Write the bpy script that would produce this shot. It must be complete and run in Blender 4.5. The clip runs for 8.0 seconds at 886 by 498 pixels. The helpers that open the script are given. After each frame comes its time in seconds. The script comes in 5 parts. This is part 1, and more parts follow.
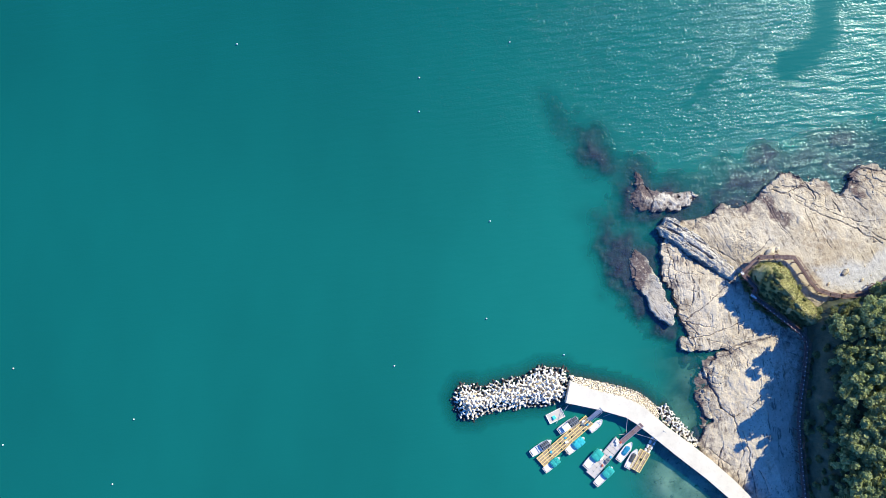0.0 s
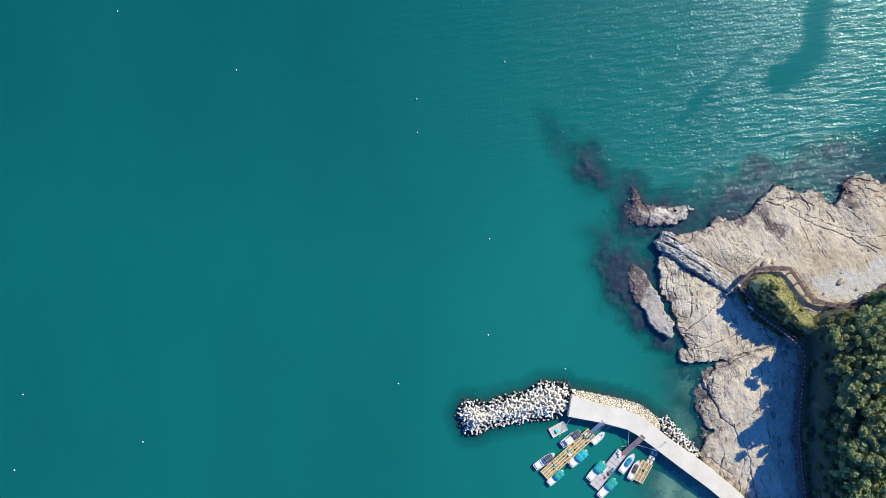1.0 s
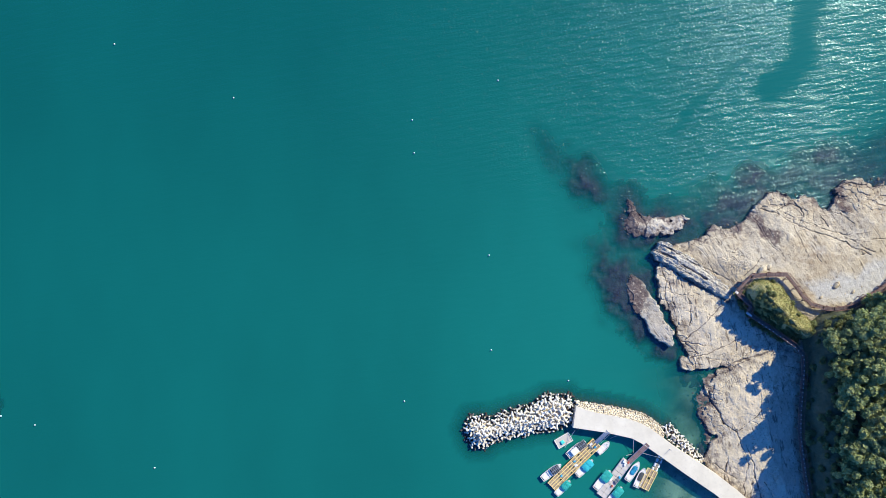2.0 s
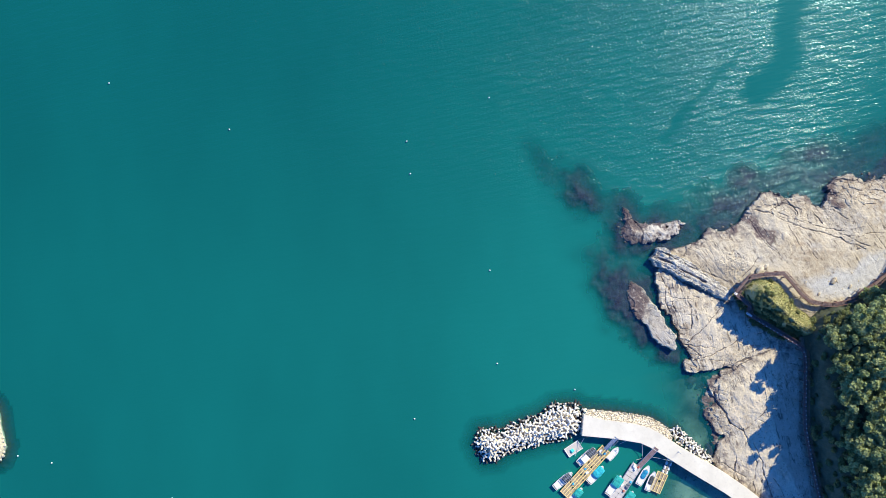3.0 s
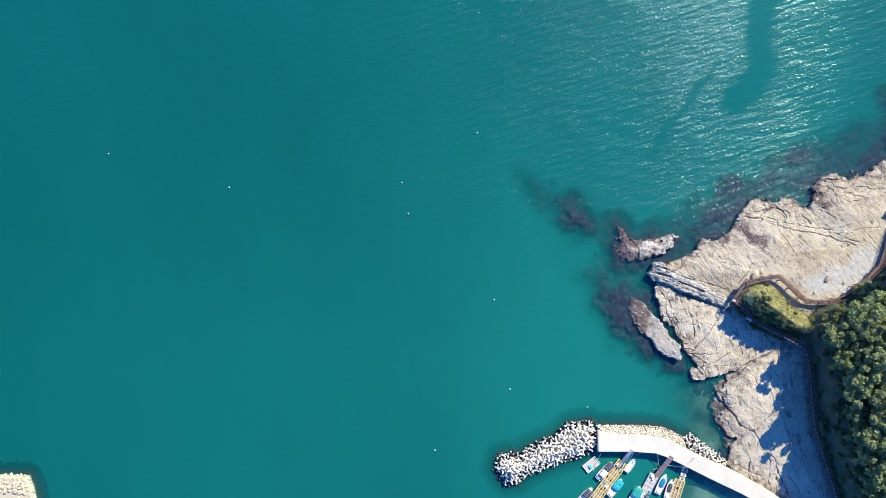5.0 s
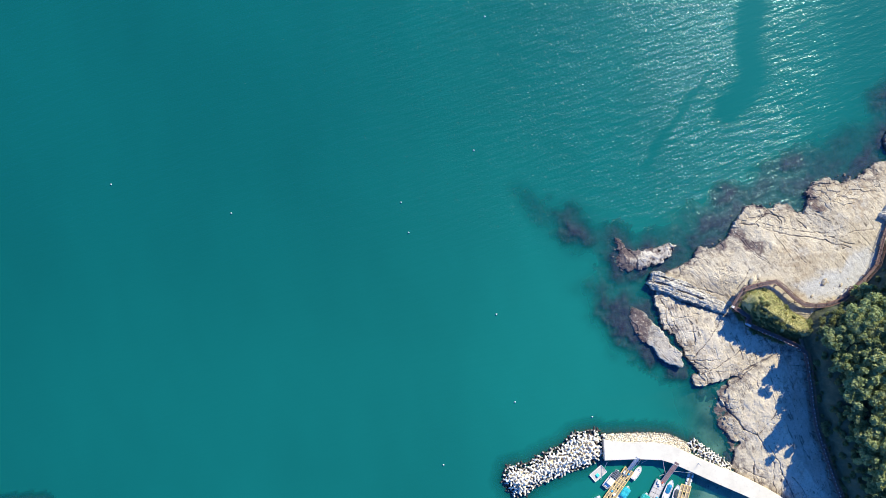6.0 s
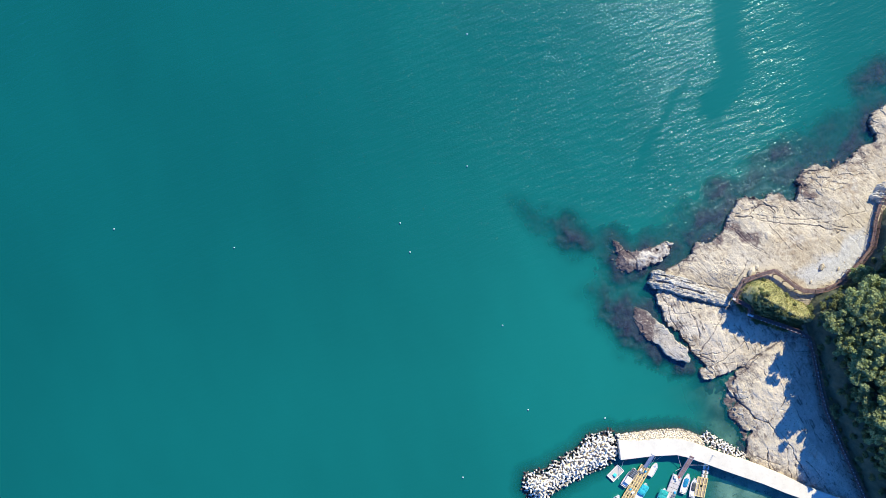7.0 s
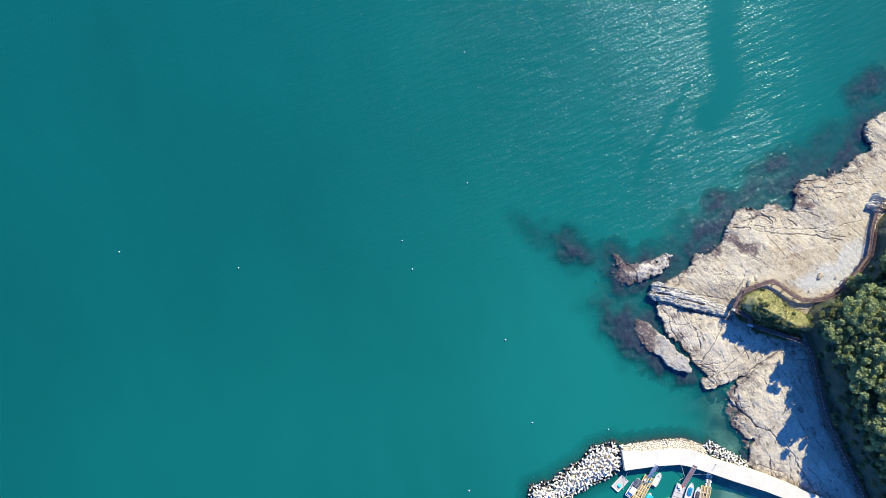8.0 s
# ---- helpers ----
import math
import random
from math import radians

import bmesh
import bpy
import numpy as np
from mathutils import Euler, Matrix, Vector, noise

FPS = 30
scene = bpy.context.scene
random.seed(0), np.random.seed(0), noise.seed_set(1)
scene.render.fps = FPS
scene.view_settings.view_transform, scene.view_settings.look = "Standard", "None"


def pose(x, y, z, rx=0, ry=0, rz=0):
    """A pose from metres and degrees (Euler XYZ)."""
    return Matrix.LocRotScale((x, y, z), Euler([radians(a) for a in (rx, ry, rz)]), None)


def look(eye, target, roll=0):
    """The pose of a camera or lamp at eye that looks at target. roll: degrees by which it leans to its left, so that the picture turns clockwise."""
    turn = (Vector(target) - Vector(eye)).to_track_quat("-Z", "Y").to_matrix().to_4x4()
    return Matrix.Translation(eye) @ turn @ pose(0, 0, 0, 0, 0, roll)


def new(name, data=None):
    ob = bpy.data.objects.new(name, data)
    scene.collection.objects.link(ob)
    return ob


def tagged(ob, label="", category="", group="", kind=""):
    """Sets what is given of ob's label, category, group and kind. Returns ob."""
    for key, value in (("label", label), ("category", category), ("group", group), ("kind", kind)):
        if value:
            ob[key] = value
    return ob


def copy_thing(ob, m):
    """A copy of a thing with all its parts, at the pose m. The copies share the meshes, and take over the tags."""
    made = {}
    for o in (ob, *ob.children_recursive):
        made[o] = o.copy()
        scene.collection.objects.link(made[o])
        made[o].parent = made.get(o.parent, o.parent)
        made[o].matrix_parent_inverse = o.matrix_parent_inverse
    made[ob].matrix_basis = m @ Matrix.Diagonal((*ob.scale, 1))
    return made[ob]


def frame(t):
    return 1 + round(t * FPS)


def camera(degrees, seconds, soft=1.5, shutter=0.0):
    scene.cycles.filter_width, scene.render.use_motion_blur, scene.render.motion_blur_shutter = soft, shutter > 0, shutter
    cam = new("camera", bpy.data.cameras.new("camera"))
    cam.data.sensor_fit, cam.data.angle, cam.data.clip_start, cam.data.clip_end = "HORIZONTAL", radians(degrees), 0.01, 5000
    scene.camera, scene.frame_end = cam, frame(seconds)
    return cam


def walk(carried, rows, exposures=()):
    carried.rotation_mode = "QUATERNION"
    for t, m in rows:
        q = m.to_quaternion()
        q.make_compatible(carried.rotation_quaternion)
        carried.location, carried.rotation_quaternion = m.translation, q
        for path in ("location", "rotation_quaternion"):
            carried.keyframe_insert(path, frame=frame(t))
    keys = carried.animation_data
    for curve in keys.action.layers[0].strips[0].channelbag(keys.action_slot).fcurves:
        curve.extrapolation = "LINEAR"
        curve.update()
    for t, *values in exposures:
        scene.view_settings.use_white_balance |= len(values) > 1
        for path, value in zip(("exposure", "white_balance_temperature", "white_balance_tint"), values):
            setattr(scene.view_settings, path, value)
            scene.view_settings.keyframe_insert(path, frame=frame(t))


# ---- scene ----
# camera: a drone that looks straight down, climbs, slides north and turns
cam = camera(66.0, 8.0, soft=0.9)
PATH = [
    (0.0, 0.0, 0.0, 156.92, 0.02),
    (0.5, -0.10, 2.17, 158.1, -0.62),
    (1.0, -0.08, 4.30, 159.2, -1.26),
    (1.5, -0.07, 6.41, 160.36, -2.10),
    (3.0, 0.24, 12.78, 163.62, -6.54),
    (3.5, 0.38, 14.98, 164.89, -8.29),
    (4.0, 0.56, 17.12, 166.15, -9.93),
    (4.5, 0.78, 19.19, 167.32, -11.22),
    (6.0, 1.82, 25.52, 170.75, -14.08),
    (6.5, 2.19, 27.64, 172.22, -16.44),
    (7.0, 2.70, 29.66, 173.42, -18.80),
    (7.5, 3.25, 31.41, 174.20, -19.98),
    (8.0, 3.66, 33.78, 175.34, -19.93),
]
EXPOSURE = [(0.0, 0.66), (0.5, 0.53), (1.0, 0.40), (1.5, 0.41), (3.0, 0.57), (4.5, 0.63), (6.0, 0.65), (8.0, 0.67)]
walk(cam, [(t, pose(x, y, z, 0, 0, turn)) for t, x, y, z, turn in PATH], EXPOSURE)

# ---- light: clear sky and one sun from the east-north-east ----
SUN_AZ, SUN_EL = 40.5, 37.0
world = bpy.data.worlds.new("clear_sky")
scene.world = world
world.use_nodes = True
wn = world.node_tree
sky = wn.nodes.new("ShaderNodeTexSky")
sky.sky_type = "NISHITA"
sky.sun_disc = False
sky.sun_elevation = radians(SUN_EL)
sky.sun_rotation = radians(90 - SUN_AZ)
sky.ozone_density = 4.0
sky.dust_density = 0.3
blue = wn.nodes.new("ShaderNodeMix")
blue.data_type, blue.blend_type = "RGBA", "MULTIPLY"
blue.inputs[0].default_value = 1.0
blue.inputs[7].default_value = (0.18, 0.66, 1.48, 1)
wn.links.new(sky.outputs["Color"], blue.inputs[6])
wn.links.new(blue.outputs[2], wn.nodes["Background"].inputs["Color"])
wn.nodes["Background"].inputs["Strength"].default_value = 0.122
sun = new("sun", bpy.data.lights.new("sun", "SUN"))
sun.data.energy = 4.9
sun.data.angle = radians(0.53)
sun.data.color = (0.985, 0.93, 0.70)
sun_dir = Vector((math.cos(radians(SUN_AZ)) * math.cos(radians(SUN_EL)), math.sin(radians(SUN_AZ)) * math.cos(radians(SUN_EL)), math.sin(radians(SUN_EL))))
sun.matrix_world = look(tuple(sun_dir * 300), (0, 0, 0))


# ---- materials ----
class Nodes:
    """A short way to write a node material."""

    def __init__(self, name, rough=0.8, metal=0.0, spec=0.3):
        self.m = bpy.data.materials.new(name)
        self.m.use_nodes = True
        self.t = self.m.node_tree
        self.b = self.t.nodes["Principled BSDF"]
        self.b.inputs["Roughness"].default_value = rough
        self.b.inputs["Metallic"].default_value = metal
        self.b.inputs["Specular IOR Level"].default_value = spec
        self.pos = self.t.nodes.new("ShaderNodeNewGeometry").outputs["Position"]

    def put(self, socket, value):
        if isinstance(value, bpy.types.NodeSocket):
            self.t.links.new(value, socket)
        else:
            socket.default_value = value

    def mapping(self, scale=(1, 1, 1), turn=0.0, src=None, shift=(0, 0, 0)):
        n = self.t.nodes.new("ShaderNodeMapping")
        self.put(n.inputs["Vector"], src or self.pos)
        n.inputs["Scale"].default_value = scale
        n.inputs["Rotation"].default_value = (0, 0, radians(turn))
        n.inputs["Location"].default_value = shift
        return n.outputs["Vector"]

    def noise(self, scale, detail=3.0, rough=0.55, vec=None, dist=0.0):
        n = self.t.nodes.new("ShaderNodeTexNoise")
        self.put(n.inputs["Vector"], vec or self.pos)
        n.inputs["Scale"].default_value = scale
        n.inputs["Detail"].default_value = detail
        n.inputs["Roughness"].default_value = rough
        n.inputs["Distortion"].default_value = dist
        return n.outputs["Fac"]

    def voronoi(self, scale, feature="F1", vec=None, out="Distance"):
        n = self.t.nodes.new("ShaderNodeTexVoronoi")
        n.feature = feature
        self.put(n.inputs["Vector"], vec or self.pos)
        n.inputs["Scale"].default_value = scale
        return n.outputs[out]

    def ramp(self, fac, *stops):
        n = self.t.nodes.new("ShaderNodeValToRGB")
        self.put(n.inputs["Fac"], fac)
        e = n.color_ramp.elements
        while len(e) < len(stops):
            e.new(0.5)
        for k, (at, c) in enumerate(stops):
            e[k].position = at
            e[k].color = (*c, 1) if isinstance(c, tuple) else (c, c, c, 1)
        return n.outputs["Color"]

    def mix(self, fac, a, b, kind="MIX"):
        n = self.t.nodes.new("ShaderNodeMix")
        n.data_type, n.blend_type = "RGBA", kind
        self.put(n.inputs[0], fac)
        self.put(n.inputs[6], (*a, 1) if isinstance(a, tuple) else a)
        self.put(n.inputs[7], (*b, 1) if isinstance(b, tuple) else b)
        return n.outputs[2]

    def math(self, op, a, b=0.0, c=0.0):
        n = self.t.nodes.new("ShaderNodeMath")
        n.operation = op
        for k, v in enumerate((a, b, c)):
            self.put(n.inputs[k], v)
        return n.outputs[0]

    def height(self):
        n = self.t.nodes.new("ShaderNodeSeparateXYZ")
        self.put(n.inputs[0], self.pos)
        return n.outputs["Z"]

    def attr(self, name):
        n = self.t.nodes.new("ShaderNodeAttribute")
        n.attribute_name = name
        return n.outputs["Fac"]

    def random(self):
        return self.t.nodes.new("ShaderNodeObjectInfo").outputs["Random"]

    def island(self):
        return self.t.nodes.new("ShaderNodeNewGeometry").outputs["Random Per Island"]

    def color(self, c):
        self.put(self.b.inputs["Base Color"], (*c, 1) if isinstance(c, tuple) else c)
        return self

    def bump(self, height, distance, strength=1.0, normal=None):
        n = self.t.nodes.new("ShaderNodeBump")
        self.put(n.inputs["Height"], height)
        n.inputs["Distance"].default_value = distance
        self.put(n.inputs["Strength"], strength)
        if normal:
            self.put(n.inputs["Normal"], normal)
        self.put(self.b.inputs["Normal"], n.outputs["Normal"])
        return n.outputs["Normal"]


def rock_material(name, pale, dark, tint, wet, turn, stretch=5.0):
    """Weathered coastal sandstone: mottled, dashed along its joints, dark and weedy in the tidal zone."""
    n = Nodes(name, 0.92, spec=0.2)
    big = n.ramp(n.noise(0.16, 5, 0.65), (0.38, dark), (0.60, pale))
    warm = n.mix(n.ramp(n.noise(0.24, 5, 0.65), (0.50, 0.0), (0.68, 1.0)), big, tint)
    grain = n.noise(1.6, 6, 0.72)
    c = n.mix(0.8, warm, n.ramp(grain, (0.28, 0.74), (0.48, 0.98), (0.75, 1.08)), "MULTIPLY")
    along = n.mapping((1, 1, 1), -turn)
    streak = n.noise(1.5, 4, 0.6, n.mapping((1.0, 1.0 / stretch, 0.6), 0, along), 0.5)
    # dark dashes and pits, put into the colour in place of relief shading
    dashes = n.math("MULTIPLY", n.ramp(streak, (0.575, 0.0), (0.60, 1.0)), n.ramp(n.noise(0.3, 4, 0.6), (0.45, 0.0), (0.56, 0.85)))
    pit = n.math("MULTIPLY", n.ramp(n.noise(2.3, 3, 0.6), (0.605, 0.0), (0.63, 1.0)), n.ramp(n.noise(0.22, 4, 0.6), (0.44, 0.0), (0.54, 0.8)))
    c = n.mix(pit, c, (dark[0] * 0.42, dark[1] * 0.40, dark[2] * 0.42))
    c = n.mix(dashes, c, (dark[0] * 0.30, dark[1] * 0.29, dark[2] * 0.32))
    hair = n.noise(0.55, 2, 0.5, n.mapping((1.0, 0.9 / stretch, 0.5), 5, along), 0.5)
    c = n.mix(n.math("MULTIPLY", n.ramp(hair, (0.483, 0.0), (0.5, 1.0), (0.517, 0.0)), n.ramp(n.noise(0.2, 3), (0.46, 0.0), (0.56, 0.45))), c, (0.12, 0.10, 0.085))
    blot = n.math("MULTIPLY", n.ramp(n.noise(0.10, 3), (0.5, 0.0), (0.62, 1.0)), n.ramp(n.noise(0.75, 6, 0.75), (0.46, 0.0), (0.58, 0.55)))
    c = n.mix(blot, c, (dark[0] * 0.6, dark[1] * 0.52, dark[2] * 0.46))
    c = n.mix(n.attr("gravel"), c, n.ramp(n.noise(1.4, 5, 0.7), (0.3, (0.40, 0.385, 0.36)), (0.65, (0.54, 0.53, 0.505))))
    # dark crack fill, which also stands in for the shallow grooves' shade
    thin = n.math("ADD", n.math("SUBTRACT", 1.0, n.attr("seam")), n.math("MULTIPLY_ADD", n.noise(0.9, 5, 0.75), 0.8, -0.38))
    c = n.mix(n.ramp(thin, (0.05, 0.85), (0.15, 0.0)), c, (0.11, 0.09, 0.078))
    algae = n.math("MULTIPLY", n.attr("stain"), n.ramp(n.noise(1.5, 6, 0.8), (0.40, 0.0), (0.47, 0.95)))
    c = n.mix(algae, c, n.ramp(n.noise(2.2, 4, 0.7), (0.35, (0.085, 0.055, 0.055)), (0.7, (0.20, 0.145, 0.12))))
    tide = n.math("ADD", n.height(), n.math("MULTIPLY_ADD", n.noise(0.5, 5, 0.7), -3.2, 1.55))
    c = n.mix(n.ramp(tide, (wet - 0.15, 1.0), (wet + 0.75, 0.0)), c, n.ramp(n.noise(0.9, 5, 0.72), (0.35, (0.052, 0.036, 0.040)), (0.7, (0.21, 0.168, 0.145))))
    n.color(c)
    fine = n.noise(4.2, 3, 0.65)
    rough_face = n.math("ADD", n.math("MULTIPLY", grain, 0.6), n.math("ADD", n.math("MULTIPLY", streak, 0.7), n.math("MULTIPLY", fine, 0.5)))
    n.bump(n.math("SUBTRACT", rough_face, n.math("MULTIPLY", pit, 0.5)), 0.15, 0.7)
    return n.m


M = {}
M["shelf"] = rock_material("pale_sandstone", (0.55, 0.465, 0.335), (0.43, 0.35, 0.24), (0.48, 0.42, 0.33), 0.50, 28)
M["slab"] = rock_material("jointed_sandstone", (0.63, 0.54, 0.40), (0.51, 0.43, 0.31), (0.61, 0.50, 0.36), 0.30, 10)
M["ridge"] = rock_material("grey_sandstone", (0.55, 0.50, 0.41), (0.43, 0.38, 0.30), (0.50, 0.44, 0.34), -0.1, 52, 9.0)
M["islet"] = rock_material("weedy_islet_rock", (0.56, 0.49, 0.39), (0.44, 0.37, 0.28), (0.47, 0.42, 0.36), 0.75, 35)
M["reef"] = rock_material("tidal_reef_rock", (0.54, 0.47, 0.37), (0.46, 0.39, 0.29), (0.50, 0.45, 0.36), -0.05, 35)

n = Nodes("seabed_sand", 0.95, spec=0.1)
c = n.ramp(n.noise(0.12, 5, 0.65), (0.3, (0.33, 0.31, 0.22)), (0.7, (0.45, 0.41, 0.30)))
c = n.mix(n.attr("rocky"), c, (0.055, 0.055, 0.048))
c = n.mix(n.ramp(n.noise(0.20, 6, 0.72), (0.44, 0.0), (0.66, 0.8)), c, (0.13, 0.135, 0.09))
c = n.mix(n.ramp(n.noise(0.9, 4, 0.7), (0.58, 0.0), (0.66, 0.8)), c, (0.06, 0.06, 0.05))
n.color(c)
M["sand"] = n.m

n = Nodes("purple_brown_seaweed", 0.9, spec=0.1)
n.color(n.ramp(n.noise(0.7, 6, 0.7), (0.32, (0.034, 0.019, 0.033)), (0.55, (0.076, 0.045, 0.060)), (0.78, (0.14, 0.105, 0.10))))
n.bump(n.noise(2.0, 4), 0.3, 0.8)
M["weed"] = n.m


def water_material():
    """Turquoise sea: a scattering body that hides the bottom with depth, under a rippled glossy surface."""
    n = Nodes("sea_water")
    t = n.t
    body = t.nodes.new("ShaderNodeBsdfDiffuse")
    near = n.attr("shallow")
    base = n.mix(near, (0.0024, 0.0965, 0.0812), (0.0068, 0.1575, 0.1225))
    drift = n.ramp(n.noise(0.014, 4, 0.6, n.mapping((1, 0.5, 1), -35)), (0.3, 0.84), (0.7, 1.12))
    n.put(body.inputs["Color"], n.mix(1.0, base, drift, "MULTIPLY"))
    clear = t.nodes.new("ShaderNodeBsdfTransparent")
    clear.inputs["Color"].default_value = (0.68, 0.93, 0.94, 1)
    under = t.nodes.new("ShaderNodeMixShader")
    n.put(under.inputs["Fac"], n.attr("murk"))
    n.put(under.inputs[1], clear.outputs[0])
    n.put(under.inputs[2], body.outputs[0])
    rough = n.attr("ripple")
    along = n.mapping((1, 1, 1), -8)
    swell = n.noise(0.62, 1.5, 0.5, n.mapping((0.32, 1.35, 1), 0, along))
    chop = n.noise(2.5, 2.0, 0.55, n.mapping((0.7, 1.3, 1), 0, along), 0.3)
    h = n.math("ADD", n.math("MULTIPLY", swell, 2.5), chop)
    normal = n.bump(h, 0.163, rough)
    gloss = t.nodes.new("ShaderNodeBsdfGlossy")
    gloss.inputs["Roughness"].default_value = 0.20
    gloss.inputs["Color"].default_value = (0.64, 0.92, 1.0, 1)
    n.put(gloss.inputs["Normal"], normal)
    lay = t.nodes.new("ShaderNodeLayerWeight")
    lay.inputs["Blend"].default_value = 0.5
    n.put(lay.inputs["Normal"], normal)
    sheen = n.math("MULTIPLY_ADD", n.math("POWER", lay.outputs["Facing"], 5.0), 1.2, 0.041)
    top = t.nodes.new("ShaderNodeMixShader")
    n.put(top.inputs["Fac"], sheen)
    n.put(top.inputs[1], under.outputs[0])
    n.put(top.inputs[2], gloss.outputs[0])
    n.put(t.nodes["Material Output"].inputs["Surface"], top.outputs[0])
    t.nodes.remove(n.b)
    return n.m


M["water"] = water_material()

n = Nodes("forest_floor", 0.95, spec=0.1)
c = n.ramp(n.noise(0.5, 5, 0.7), (0.3, (0.06, 0.07, 0.045)), (0.6, (0.11, 0.115, 0.07)), (0.8, (0.18, 0.155, 0.11)))
n.color(c)
n.bump(n.noise(1.5, 4), 0.3, 0.8)
M["soil"] = n.m

n = Nodes("dry_grass_bank", 0.95, spec=0.1)
c = n.ramp(n.noise(0.35, 5, 0.7), (0.32, (0.13, 0.15, 0.05)), (0.5, (0.29, 0.265, 0.105)), (0.72, (0.46, 0.385, 0.20)))
n.color(c)
n.bump(n.noise(3.0, 4), 0.2, 0.8)
M["grassland"] = n.m

n = Nodes("sunlit_concrete", 0.85, spec=0.25)
c = n.ramp(n.noise(0.25, 5, 0.65), (0.3, (0.62, 0.56, 0.445)), (0.7, (0.74, 0.675, 0.545)))
c = n.mix(n.ramp(n.noise(1.3, 4, 0.7), (0.55, 0.0), (0.75, 0.35)), c, (0.42, 0.375, 0.31))
n.color(c)
n.bump(n.noise(4.0, 4), 0.01, 0.5)
M["concrete"] = n.m

n = Nodes("cast_concrete_block", 0.88, spec=0.2)
c = n.mix(n.random(), (0.60, 0.53, 0.42), (0.82, 0.755, 0.63))
c = n.mix(n.ramp(n.noise(1.2, 4, 0.7), (0.5, 0.0), (0.75, 0.4)), c, (0.40, 0.37, 0.32))
tide = n.math("ADD", n.height(), n.math("MULTIPLY", n.noise(0.9, 3), -0.7))
c = n.mix(n.ramp(tide, (0.0, 1.0), (0.45, 0.0)), c, (0.055, 0.045, 0.04))
n.color(c)
M["block"] = n.m

n = Nodes("quarry_stone", 0.9, spec=0.2)
c = n.mix(n.random(), (0.52, 0.42, 0.28), (0.78, 0.68, 0.51))
c = n.mix(n.ramp(n.noise(2.2, 4, 0.7), (0.45, 0.0), (0.8, 0.5)), c, (0.24, 0.19, 0.14))
tide = n.math("ADD", n.height(), n.math("MULTIPLY", n.noise(0.9, 3), -0.7))
c = n.mix(n.ramp(tide, (0.0, 1.0), (0.4, 0.0)), c, (0.06, 0.042, 0.04))
n.color(c)
n.bump(n.noise(3.0, 4), 0.05, 0.6)
M["stone"] = n.m

n = Nodes("cream_armour_stone", 0.9, spec=0.2)
c = n.mix(n.random(), (0.50, 0.42, 0.275), (0.66, 0.575, 0.40))
c = n.mix(n.ramp(n.noise(1.6, 5, 0.7), (0.45, 0.0), (0.8, 0.5)), c, (0.32, 0.26, 0.17))
n.color(c)
n.bump(n.noise(3.0, 4), 0.05, 0.6)
M["armour"] = n.m


# ---- shapes ----
def fade(t):
    t = np.clip(t, 0, 1)
    return t * t * (3 - 2 * t)


def lattice(ix, iy, seed):
    h = (ix.astype(np.int64) * 374761393 + iy.astype(np.int64) * 668265263 + seed * 974634721) & 0xFFFFFFFF
    h = ((h ^ (h >> 13)) * 1274126177) & 0xFFFFFFFF
    return ((h ^ (h >> 16)) & 0xFFFF) / 65535.0


def vnoise(x, y, seed=0):
    """Smooth value noise from -1 to 1."""
    ix, iy = np.floor(x), np.floor(y)
    u, v = fade(x - ix), fade(y - iy)
    a, b = lattice(ix, iy, seed), lattice(ix + 1, iy, seed)
    c, d = lattice(ix, iy + 1, seed), lattice(ix + 1, iy + 1, seed)
    return 2 * ((a * (1 - u) + b * u) * (1 - v) + (c * (1 - u) + d * u) * v) - 1


def fbm(x, y, size, octaves=4, seed=0, gain=0.5):
    out, amp = 0, 1.0
    for k in range(octaves):
        out = out + amp * vnoise(x / size + 17.3 * k, y / size - 9.1 * k, seed + k)
        size, amp = size / 2.03, amp * gain
    return out


def edge_distance(poly, x, y):
    """Metres inside (plus) or outside (minus) of a closed outline."""
    best, inside = np.full(x.shape, 1e9), np.zeros(x.shape, bool)
    for (ax, ay), (bx, by) in zip(poly, poly[1:] + poly[:1]):
        dx, dy = bx - ax, by - ay
        t = np.clip(((x - ax) * dx + (y - ay) * dy) / (dx * dx + dy * dy + 1e-9), 0, 1)
        best = np.minimum(best, np.hypot(x - ax - t * dx, y - ay - t * dy))
        cross = (ay > y) != (by > y)
        inside ^= cross & (x < (bx - ax) * (y - ay) / (by - ay + 1e-12) + ax)
    return np.where(inside, best, -best)


def line_distance(line, x, y):
    best = np.full(x.shape, 1e9)
    for (ax, ay), (bx, by) in zip(line, line[1:]):
        dx, dy = bx - ax, by - ay
        t = np.clip(((x - ax) * dx + (y - ay) * dy) / (dx * dx + dy * dy + 1e-9), 0, 1)
        best = np.minimum(best, np.hypot(x - ax - t * dx, y - ay - t * dy))
    return best


